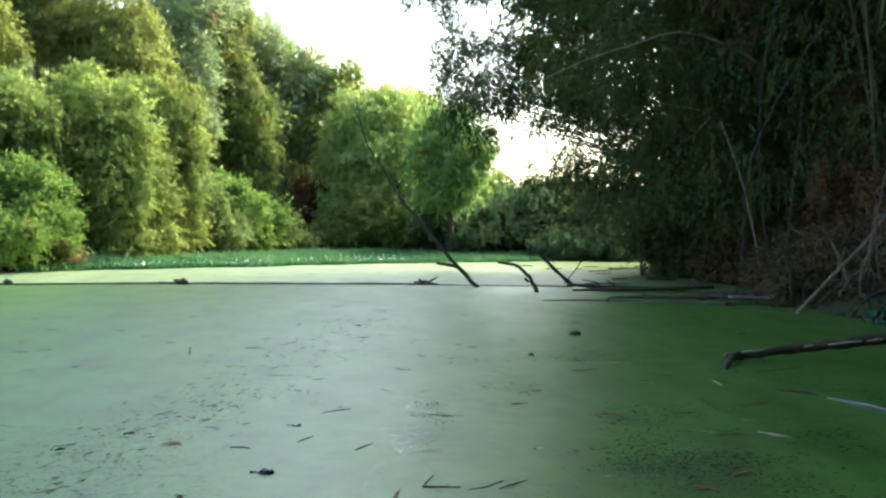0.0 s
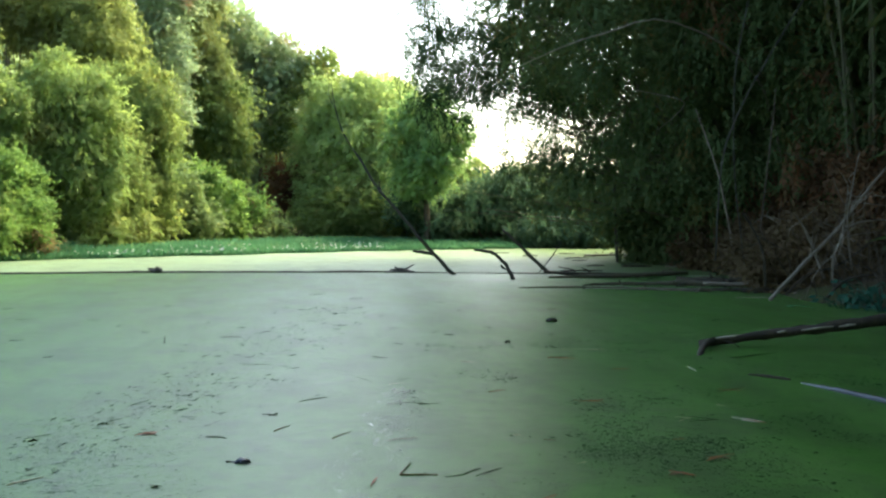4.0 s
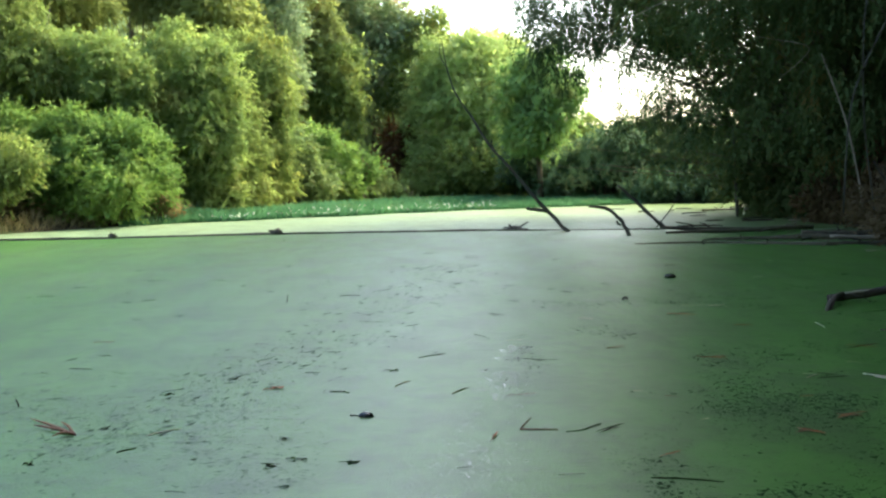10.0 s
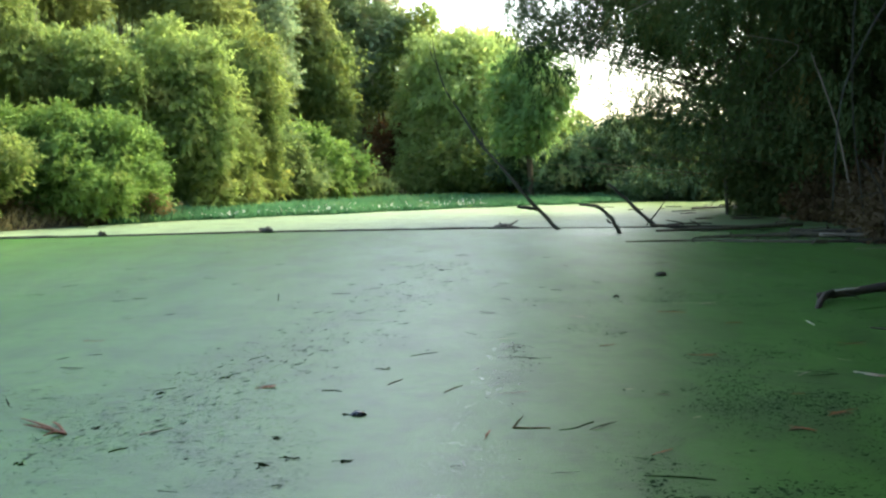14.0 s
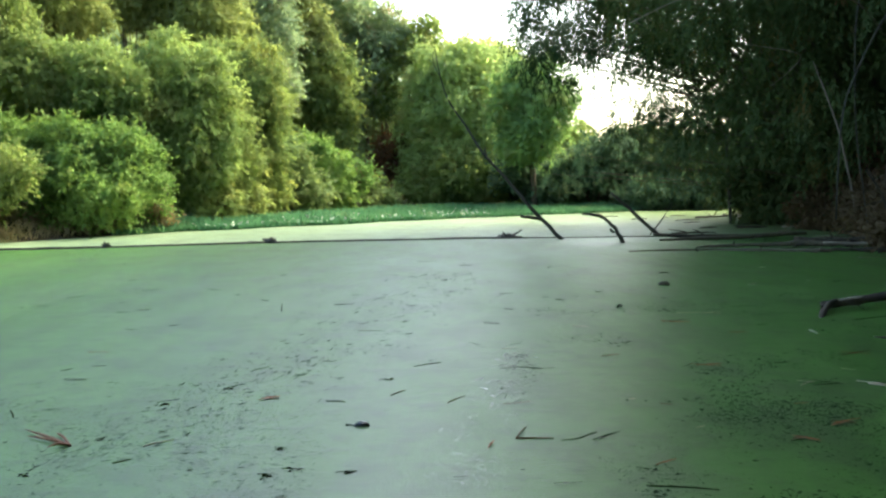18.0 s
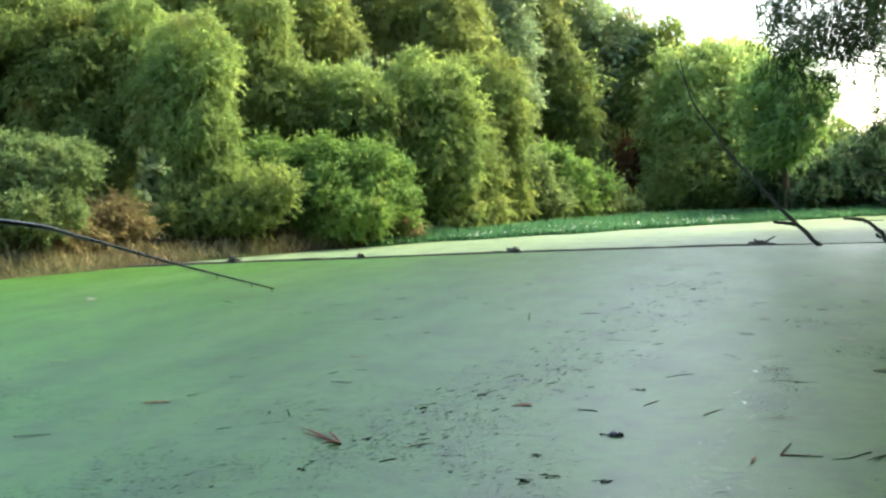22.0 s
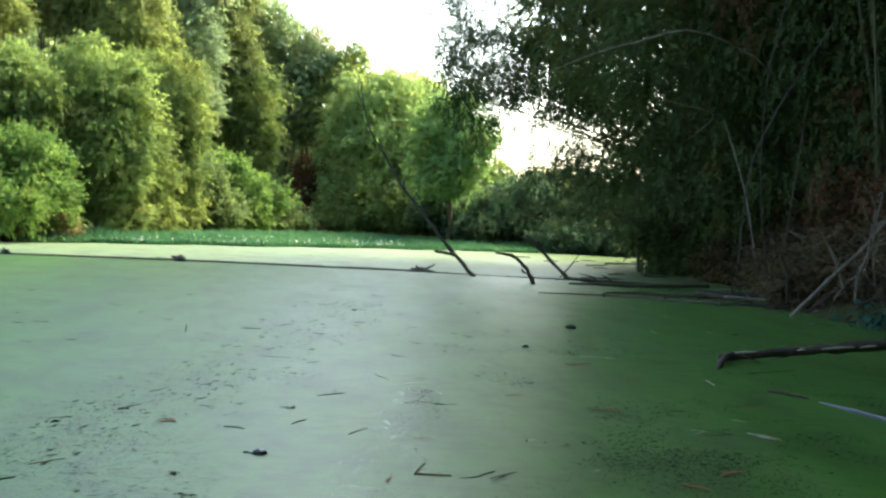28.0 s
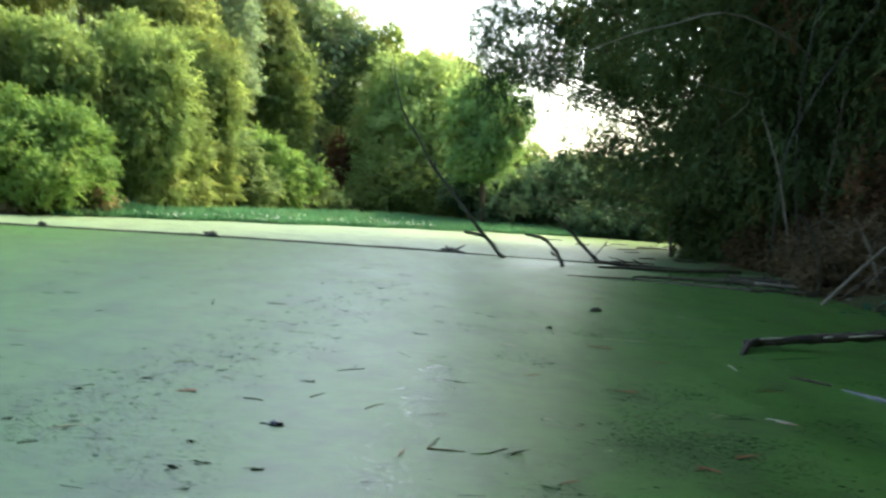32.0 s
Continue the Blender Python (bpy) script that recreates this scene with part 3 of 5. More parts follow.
shrub("green", (-5.71, 42.9, 2.11, 1.17, 1.02), (-4.6, 44.3, 1.69, 1.1, 0.78), (-5.28, 43.3, 0.89, 1.23, 0.67), (-6.4, 42.5, 2.89, 0.86, 0.66))
shrub("fresh", (-3.89, 46.5, 1.07, 1.04, 0.66), (-3.16, 47.5, 0.59, 0.83, 0.39), (-4.63, 45.7, 0.67, 0.97, 0.49))
tree("dark", (-4.55, 55.5, 4.29, 1.56, 2.27), (-2.92, 58, 4.67, 1.68, 2.35), (-3.91, 57, 1.68, 2, 1.5))
shrub("russet", (-2.78, 53.5, 3.25, 1.12, 0.99), (-3.17, 53.5, 2.33, 0.81, 0.69))
# this clump's lit look comes from its lightened leaf colour
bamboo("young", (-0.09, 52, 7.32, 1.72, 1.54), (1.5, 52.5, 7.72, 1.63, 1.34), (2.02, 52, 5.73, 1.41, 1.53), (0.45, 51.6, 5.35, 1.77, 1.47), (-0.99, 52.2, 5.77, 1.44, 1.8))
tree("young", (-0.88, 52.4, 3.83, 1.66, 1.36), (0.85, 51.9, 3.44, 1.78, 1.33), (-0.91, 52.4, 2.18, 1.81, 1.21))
shrub("olive", (0.8, 50.4, 1.95, 2.02, 0.86), (-0.61, 50.4, 1.13, 1.74, 0.58), (1.88, 50.2, 1.05, 1.71, 0.63))
shrub("young", (2.75, 50.6, 2.88, 1.14, 0.97), (3.52, 50.2, 1.57, 1.36, 0.96), (4.66, 49.6, 1.11, 0.83, 0.72), (2.52, 51.2, 4.2, 0.98, 1.16))
tree("young", (3.76, 59, 8.2, 1.49, 1.13), (2.68, 59.5, 8.99, 1.51, 0.94), (4.91, 58, 7.2, 1.3, 1.1), low=False)
tree("mossy", (4.33, 46, 6.01, 1.25, 1.25), (4.46, 45.8, 4.38, 1.24, 1.3), (3.14, 46.3, 5.37, 1.04, 1.5), (5.49, 45.5, 5.43, 0.8, 0.91), (3.67, 46, 3.31, 1.09, 0.82), low=False)
tree("olive", (7.49, 56, 3.77, 1.18, 1.11), (8.2, 56, 2.66, 1.17, 1.05), (6.85, 55.6, 2.4, 1.11, 1.05), low=False)
shrub("shade", (6.11, 48, 1.83, 1.14, 0.91), (7.52, 48, 2.26, 1.28, 1.02), (8.53, 49, 2.99, 1.16, 0.81))
shrub("shade", (9.56, 47, 0.64, 1.11, 0.67), (11.06, 47.5, 0.76, 1.29, 0.67), (12.74, 47.5, 0.76, 1.12, 0.73))
shrub("shade", (8.08, 50, 2.06, 1.12, 1), (9.35, 50.5, 2.21, 1.34, 1.19), (11.14, 50.5, 1.91, 1.49, 1.19), (12.95, 50, 1.9, 1.48, 1.3), (7.5, 50, 1.03, 1.07, 0.71))
shrub("shade", (4.31, 48.6, 1.53, 1.09, 0.82), (3.34, 47.6, 1.97, 0.97, 0.91), (4.91, 47, 0.98, 0.89, 0.63))
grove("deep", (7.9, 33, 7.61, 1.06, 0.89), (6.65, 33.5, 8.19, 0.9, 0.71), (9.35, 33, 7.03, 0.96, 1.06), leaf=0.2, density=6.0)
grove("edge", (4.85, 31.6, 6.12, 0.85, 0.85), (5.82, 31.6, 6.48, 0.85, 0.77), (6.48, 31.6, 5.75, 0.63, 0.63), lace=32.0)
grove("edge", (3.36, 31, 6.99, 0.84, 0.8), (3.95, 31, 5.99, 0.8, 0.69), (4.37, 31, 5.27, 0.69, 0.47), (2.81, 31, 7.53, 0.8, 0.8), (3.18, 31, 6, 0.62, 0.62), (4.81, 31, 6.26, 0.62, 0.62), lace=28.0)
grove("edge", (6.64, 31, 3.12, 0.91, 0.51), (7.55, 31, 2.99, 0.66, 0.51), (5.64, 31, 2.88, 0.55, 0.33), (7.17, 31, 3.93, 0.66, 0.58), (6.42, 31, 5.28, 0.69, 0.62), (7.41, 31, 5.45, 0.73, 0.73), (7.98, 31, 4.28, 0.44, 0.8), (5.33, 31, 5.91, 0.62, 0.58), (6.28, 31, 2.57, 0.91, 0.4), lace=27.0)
# the inlet and the grove
shrub("green", (7.8, 58.0, 1.7, 2.0, 1.4), leaf=0.008)
shrub("deep", (10.2, 52.0, 1.9, 2.4, 1.5), (12.8, 50.0, 1.8, 2.4, 1.2), (11.8, 54.0, 3.0, 2.2, 1.3), leaf=0.008)
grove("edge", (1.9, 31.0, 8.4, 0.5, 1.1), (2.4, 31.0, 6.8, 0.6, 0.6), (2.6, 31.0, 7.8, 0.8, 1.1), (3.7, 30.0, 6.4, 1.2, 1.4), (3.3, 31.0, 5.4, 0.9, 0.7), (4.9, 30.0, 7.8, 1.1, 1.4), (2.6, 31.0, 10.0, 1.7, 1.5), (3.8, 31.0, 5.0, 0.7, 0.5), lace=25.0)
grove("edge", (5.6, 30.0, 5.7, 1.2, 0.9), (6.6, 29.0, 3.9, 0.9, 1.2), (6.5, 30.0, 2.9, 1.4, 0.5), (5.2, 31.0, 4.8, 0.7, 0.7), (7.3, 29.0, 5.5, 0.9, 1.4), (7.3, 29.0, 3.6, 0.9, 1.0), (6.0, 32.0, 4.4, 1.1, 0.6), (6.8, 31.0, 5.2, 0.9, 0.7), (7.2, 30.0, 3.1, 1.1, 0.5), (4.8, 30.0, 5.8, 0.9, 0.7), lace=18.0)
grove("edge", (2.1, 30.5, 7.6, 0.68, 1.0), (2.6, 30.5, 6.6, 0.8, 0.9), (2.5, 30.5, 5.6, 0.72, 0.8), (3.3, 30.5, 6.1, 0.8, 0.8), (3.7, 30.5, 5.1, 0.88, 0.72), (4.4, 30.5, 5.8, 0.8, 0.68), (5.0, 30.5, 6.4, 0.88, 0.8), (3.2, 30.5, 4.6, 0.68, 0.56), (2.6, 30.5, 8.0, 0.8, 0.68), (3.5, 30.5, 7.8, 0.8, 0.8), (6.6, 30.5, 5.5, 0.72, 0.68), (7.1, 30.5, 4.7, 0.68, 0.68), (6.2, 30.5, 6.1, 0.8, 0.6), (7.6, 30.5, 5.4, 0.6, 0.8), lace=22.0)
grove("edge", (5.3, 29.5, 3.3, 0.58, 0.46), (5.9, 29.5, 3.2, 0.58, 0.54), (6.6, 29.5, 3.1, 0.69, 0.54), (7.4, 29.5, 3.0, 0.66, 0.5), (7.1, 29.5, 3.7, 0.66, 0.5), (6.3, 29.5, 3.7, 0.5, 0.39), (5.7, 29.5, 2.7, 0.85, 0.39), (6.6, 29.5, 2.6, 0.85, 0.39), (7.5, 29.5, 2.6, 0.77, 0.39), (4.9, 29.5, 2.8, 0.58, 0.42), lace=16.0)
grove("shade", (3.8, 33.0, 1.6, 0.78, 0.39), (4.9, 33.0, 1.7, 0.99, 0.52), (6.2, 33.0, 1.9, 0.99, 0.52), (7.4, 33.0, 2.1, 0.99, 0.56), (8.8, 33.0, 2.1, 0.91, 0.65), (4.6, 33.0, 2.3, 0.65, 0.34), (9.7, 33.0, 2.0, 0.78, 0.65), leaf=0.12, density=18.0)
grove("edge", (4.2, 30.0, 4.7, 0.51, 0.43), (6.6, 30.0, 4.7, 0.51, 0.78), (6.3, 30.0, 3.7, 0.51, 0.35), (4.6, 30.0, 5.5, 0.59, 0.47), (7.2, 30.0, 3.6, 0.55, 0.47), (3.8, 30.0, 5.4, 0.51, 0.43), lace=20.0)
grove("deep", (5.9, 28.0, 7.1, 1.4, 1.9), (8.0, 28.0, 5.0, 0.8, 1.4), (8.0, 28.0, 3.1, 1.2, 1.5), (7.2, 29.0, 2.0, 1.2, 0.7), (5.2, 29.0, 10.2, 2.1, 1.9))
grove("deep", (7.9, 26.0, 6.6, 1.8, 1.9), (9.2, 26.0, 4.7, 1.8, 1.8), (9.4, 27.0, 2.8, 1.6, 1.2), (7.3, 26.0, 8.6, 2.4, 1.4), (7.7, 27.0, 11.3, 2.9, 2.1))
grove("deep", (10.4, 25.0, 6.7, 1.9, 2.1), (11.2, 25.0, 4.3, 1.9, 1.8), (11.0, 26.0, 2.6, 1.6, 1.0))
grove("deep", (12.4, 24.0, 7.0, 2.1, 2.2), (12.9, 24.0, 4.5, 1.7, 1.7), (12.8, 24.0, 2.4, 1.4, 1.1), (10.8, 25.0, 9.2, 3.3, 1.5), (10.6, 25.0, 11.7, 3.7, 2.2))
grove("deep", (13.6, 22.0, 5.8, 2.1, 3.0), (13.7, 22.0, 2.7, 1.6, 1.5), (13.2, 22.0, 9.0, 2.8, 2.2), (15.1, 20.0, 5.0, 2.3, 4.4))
# next three: tops out of view, added to block sky from the water
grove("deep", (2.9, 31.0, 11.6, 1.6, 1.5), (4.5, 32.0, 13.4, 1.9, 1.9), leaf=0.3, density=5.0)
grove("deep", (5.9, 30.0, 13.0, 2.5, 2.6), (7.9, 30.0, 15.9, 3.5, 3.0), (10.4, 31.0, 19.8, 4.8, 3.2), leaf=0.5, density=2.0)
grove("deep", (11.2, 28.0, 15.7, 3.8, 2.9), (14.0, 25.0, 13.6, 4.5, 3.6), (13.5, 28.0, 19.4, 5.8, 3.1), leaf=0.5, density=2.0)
grove("russet", (8.9, 23.5, 7.5, 0.7, 0.7), (9.6, 23.5, 6.9, 0.5, 0.8))
grove("russet", (11.7, 22.5, 4.6, 0.7, 1.0), (11.7, 20.5, 3.1, 0.8, 0.9), (11.1, 22.5, 3.1, 0.6, 0.7))
shrub("deep", (11.0, 33.0, 1.5, 1.4, 0.9), (11.6, 31.0, 1.8, 1.3, 1.1), (12.2, 28.5, 1.6, 1.2, 1.1), leaf=0.008)
shrub("russet", (12.6, 26.0, 1.4, 1.2, 1.2), (13.1, 25.0, 1.9, 1.1, 1.5), leaf=0.008)
shrub("russet", (12.7, 22.0, 1.7, 1.3, 1.3), (12.6, 20.0, 1.5, 1.2, 1.5), leaf=0.008)

# low brush along the foot of the grove
for bx, by in ((11.6, 28.0), (11.3, 31.5), (12.0, 35.0), (11.6, 24.8), (10.6, 21.6), (13.2, 38.5), (12.6, 26.5), (10.1, 19.6), (13.0, 31.0)):
    shrub("deep" if by > 30 else "bracken", (bx, by, height(bx, by) + 0.4, 1.2, 0.7), (bx + 0.9, by + 0.6, height(bx, by) + 0.7, 1.2, 0.8), leaf=0.0062)

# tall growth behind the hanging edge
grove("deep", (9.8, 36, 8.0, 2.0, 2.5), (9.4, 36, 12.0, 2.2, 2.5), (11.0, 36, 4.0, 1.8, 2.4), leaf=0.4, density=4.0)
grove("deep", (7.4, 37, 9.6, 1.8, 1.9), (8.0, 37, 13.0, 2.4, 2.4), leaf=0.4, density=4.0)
# made-up tops above the view that shade the water
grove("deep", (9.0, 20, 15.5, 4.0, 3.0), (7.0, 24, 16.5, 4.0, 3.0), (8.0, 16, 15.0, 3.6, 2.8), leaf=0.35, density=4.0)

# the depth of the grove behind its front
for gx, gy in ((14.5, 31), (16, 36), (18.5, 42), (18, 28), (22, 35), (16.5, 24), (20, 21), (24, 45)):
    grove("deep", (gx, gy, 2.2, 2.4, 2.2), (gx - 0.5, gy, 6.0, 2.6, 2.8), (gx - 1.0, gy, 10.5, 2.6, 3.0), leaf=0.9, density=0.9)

# unseen clumps added beside and behind the camera, leaning over to shade the water
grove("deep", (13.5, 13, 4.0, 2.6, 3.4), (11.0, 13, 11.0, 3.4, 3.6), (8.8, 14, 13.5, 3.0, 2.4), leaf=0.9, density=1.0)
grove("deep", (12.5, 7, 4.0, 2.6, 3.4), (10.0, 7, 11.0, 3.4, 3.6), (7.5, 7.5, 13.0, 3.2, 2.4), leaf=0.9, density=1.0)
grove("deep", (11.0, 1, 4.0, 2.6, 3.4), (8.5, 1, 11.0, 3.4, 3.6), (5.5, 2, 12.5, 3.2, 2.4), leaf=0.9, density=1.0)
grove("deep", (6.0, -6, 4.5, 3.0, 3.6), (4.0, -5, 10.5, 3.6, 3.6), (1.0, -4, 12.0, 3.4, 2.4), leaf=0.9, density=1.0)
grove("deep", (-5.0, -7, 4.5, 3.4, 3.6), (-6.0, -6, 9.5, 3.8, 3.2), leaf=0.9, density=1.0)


def far_woods():
    """The forest behind the banks, too far to tell its trees apart."""
    r = np.random.default_rng(5)
    blobs = []
    for i in range(46):
        u = i / 45
        x, y = -34 + 66 * u, 46 + 26 * math.sin(math.pi * u) + r.normal(0, 2)
        low = 0.5 if 2 < x < 20 else 1.0  # lower growth at the open end of the inlet
        blobs.append((x, y, low * r.uniform(1.5, 3.0), r.uniform(2.2, 3.4), low * r.uniform(2.0, 3.0)))
        for tall in (6.5, 10.0) if x < -8 else (6.0,) if x < -3 else ():
            blobs.append((x + r.normal(0, 1), y + 1, tall + r.uniform(-1, 1), r.uniform(2.2, 3.2), r.uniform(2, 3)))
    ob = quads_object("far_woods", crown_leaves(blobs, r, 1.2, 0.5, 0.4, droop=0.3, per=5), FOLIAGE["dark"])
    tagged(ob, "dense dark woods behind the pond banks", "woods", kind="stuff")


far_woods()


# ---- grass and plants at the waterline ----
FRONT = [(-9.5, 27.6), (-8.9, 28.2), (-6.8, 30.7), (-4.3, 33.1), (-0.5, 37.3), (4, 41.7), (6.5, 43.5), (10, 46.9), (16, 53)]


def blades(at, r, tall, wide, lean=0.35):
    n = len(at)
    way = unit(np.stack([r.normal(0, lean, n), r.normal(0, lean, n), np.ones(n)], -1))
    nor = unit(np.stack([r.normal(0, 1, n), r.normal(-0.6, 0.6, n), np.full(n, 0.3)], -1))
    return leaf_quads(at, way, nor, tall * r.uniform(0.5, 1.3, n), wide * r.uniform(0.7, 1.3, n))


def floating_meadow():
    r = np.random.default_rng(21)
    n = 52000
    x, back = r.uniform(-9.6, 17, n), r.random(n) ** 1.6
    fx, fy = zip(*FRONT)
    y = np.interp(x, fx, fy) + 0.25 * np.sin(x * 2.1) + back * np.interp(x, [-9, -6, 0, 6, 17], [2.0, 5.0, 11.0, 9.0, 3.0])
    tall = np.interp(x, [-9, -3, 4, 16], [0.28, 0.34, 0.3, 0.4]) * (0.55 + 0.7 * np.clip(back * 3, 0, 1))
    at = np.stack([x, y, np.maximum(0.0, ground_height(x, y))], -1)
    ob = quads_object("water_grass", blades(at, r, tall, 0.075), GRASS)
    tagged(ob, "low bright green floating grass along the far waterline", "grass", kind="stuff")
    m = 1100
    k = r.choice(n, m, replace=False)
    k = k[(x[k] > -9) & (x[k] < 2) & (back[k] < 0.25)]
    fl = at[k] + (0, 0, 1) * (tall[k] * 0.9)[:, None]
    ob = quads_object("small_blossoms", leaf_quads(fl, r.normal(0, 1, (len(k), 3)), r.normal(0, 0.4, (len(k), 3)) + (0, -0.7, 0.7), np.full(len(k), 0.1), np.full(len(k), 0.09)), BLOSSOM)
    tagged(ob, "scattered small white blossoms on the floating grass", "flowers", kind="stuff")


def bank_grass():
    r = np.random.default_rng(22)
    pts = []
    for a, b in zip(SHORE[2:8], SHORE[3:9]):
        n = int(150 * math.dist(a, b))
        u = r.random(n)
        off = r.uniform(-0.1, 1.0, n)
        dx, dy = b[0] - a[0], b[1] - a[1]
        k = math.hypot(dx, dy)
        pts.append(np.stack([a[0] + dx * u - dy / k * off, a[1] + dy * u + dx / k * off], -1))
    p = np.concatenate(pts)
    at = np.stack([p[:, 0], p[:, 1], np.maximum(0, ground_height(p[:, 0], p[:, 1]))], -1)
    ob = quads_object("dry_grass", blades(at, r, np.full(len(at), 0.36), 0.03, 0.55), STRAW)
    tagged(ob, "dry straw-coloured grass fringe on the muddy bank", "grass", kind="stuff")


floating_meadow()
bank_grass()


# ---- sticks, logs and dead wood ----
def dead_pole():
    base = np.array((2.96, 24.33, 0.0))
    ob = thing("dead_pole", base, "tall thin dark dead tree leaning out of the duckweed", "dead tree")
    path = [(3.05, 24.33, -0.25), (2.94, 24.33, 0.0), (2.3, 24.33, 0.67), (1.7, 24.33, 1.38), (1.03, 24.33, 2.12), (0.51, 24.33, 2.9), (0.06, 24.33, 3.6), (-0.16, 24.33, 4.31), (-0.25, 24.33, 4.88)]
    trunk = bar("trunk", path, [0.068, 0.055, 0.05, 0.043, 0.036, 0.028, 0.02, 0.013, 0.006], WET, ob, base=base, wobble=0.15, seed=1)
    bar("branch", [(2.42, 24.32, 0.53), (2.15, 24.25, 0.57), (1.89, 24.2, 0.6)], [0.05, 0.045, 0.03], WET, ob, base=base, wobble=0.1, seed=2)
    bar("twig", [(1.05, 24.33, 2.12), (1.0, 24.3, 2.28), (1.02, 24.3, 2.36)], [0.03, 0.02, 0.01], WET, trunk, base=base, seed=3)
    bar("twig", [(-0.1, 24.33, 4.1), (-0.3, 24.3, 4.5), (-0.28, 24.3, 4.8)], [0.012, 0.01, 0.005], WET, trunk, base=base, seed=4)


def bent_stick():
    base = np.array((4.26, 22.75, 0.0))
    ob = thing("bent_stick", base, "short dark crooked dead branch standing in the duckweed", "stick")
    bar("stem", [(4.32, 22.75, -0.2), (4.24, 22.75, 0.0), (4.08, 22.75, 0.31), (3.83, 22.75, 0.56), (3.63, 22.75, 0.67)], [0.058, 0.054, 0.047, 0.042, 0.038], WET, ob, base=base, wobble=0.15, seed=5)
    bar("branch", [(3.66, 22.75, 0.66), (3.45, 22.7, 0.69), (3.25, 22.7, 0.70)], [0.045, 0.035, 0.025], WET, ob, base=base, wobble=0.1, seed=6)
    bar("stub", [(4.02, 22.72, 0.26), (3.94, 22.6, 0.3), (3.9, 22.55, 0.36)], [0.03, 0.03, 0.02], WET, ob, base=base, seed=7)


def leaning_stick():
    base = np.array((5.66, 25.3, 0.0))
    ob = thing("leaning_stick", base, "dark dead branch leaning out of the pond", "stick")
    bar("stem", [(5.75, 25.3, -0.15), (5.62, 25.3, 0.05), (5.23, 25.3, 0.41), (4.75, 25.3, 0.86), (4.39, 25.3, 1.16)], [0.058, 0.054, 0.048, 0.042, 0.032], WET, ob, base=base, wobble=0.15, seed=8)
    bar("twig", [(5.42, 25.28, 0.05), (5.77, 25.28, 0.5), (6.0, 25.28, 0.89)], [0.018, 0.014, 0.008], WET, ob, base=base, seed=9)


def standing_post():
    base = np.array((9.7, 32.4, 0.0))
    ob = thing("standing_post", base, "dark upright dead stem standing in the pond", "post")
    bar("stem", [(9.72, 32.4, -0.3), (9.7, 32.4, 0.0), (9.62, 32.4, 1.2), (9.5, 32.4, 2.95)], [0.07, 0.065, 0.055, 0.04], WET, ob, base=base, wobble=0.1, seed=10)


def floating_poles():
    runs = [((-14.2, 19.9), (-11.0, 21.3), (-8.0, 22.25), (-4.4, 23.6)), ((-4.9, 23.5), (-1.7, 24.2), (1.75, 25.05)), ((1.2, 24.75), (3.3, 25.0), (6.4, 25.2))]
    for i, run in enumerate(runs):
        base = np.array((*run[0], 0.0))
        ob = thing("floating_pole", base, "long dark bamboo pole floating across the duckweed", "pole", "floating poles")
        pts = [(x, y, 0.012 + 0.01 * math.sin(3 * k + i)) for k, (x, y) in enumerate(run)]
        shaft = bar("shaft", pts, [0.036, 0.04, 0.032] if i < 2 else [0.022, 0.022, 0.015], WET, ob, base=base, steps=8, wobble=0.12, seed=20 + i)
        for k in range(9):
            u = (k + 0.5) / 9 * (len(pts) - 1)
            j = min(int(u), len(pts) - 2)
            a, b = np.array(pts[j]), np.array(pts[j + 1])
            p, t = a + (b - a) * (u - j), unit(b - a)
            bar("node", [p - t * 0.02, p, p + t * 0.02], [0.036, 0.046, 0.036] if i < 2 else [0.022, 0.028, 0.022], WET, shaft, base=base, steps=1, sides=8)


def rubbish_clump(x, y, size, seed):
    r = np.random.default_rng(seed)
    base = np.array((x, y, 0.03))
    ob = thing("driftwood_knot", base, "small dark clump of driftwood caught on the floating pole", "driftwood", "driftwood knots")
    for k in range(6):
        d = r.normal(0, 1, 3) * (size, size * 0.4, size * 0.28)
        bar("twig", [base - d * 0.8, base + r.normal(0, 0.03, 3), base + d + (0, 0, 0.05)], [0.02, 0.035, 0.012], WET, ob, base=base, steps=2, sides=5, seed=seed + k)
    v, f = tube([(x - size * 0.6, y, 0.03), (x, y, 0.07), (x + size * 0.5, y, 0.04)], [0.02, 0.09, 0.03], sides=8, wobble=0.3, seed=seed)
    mesh_object("lump", v - base, f, WET, ob)


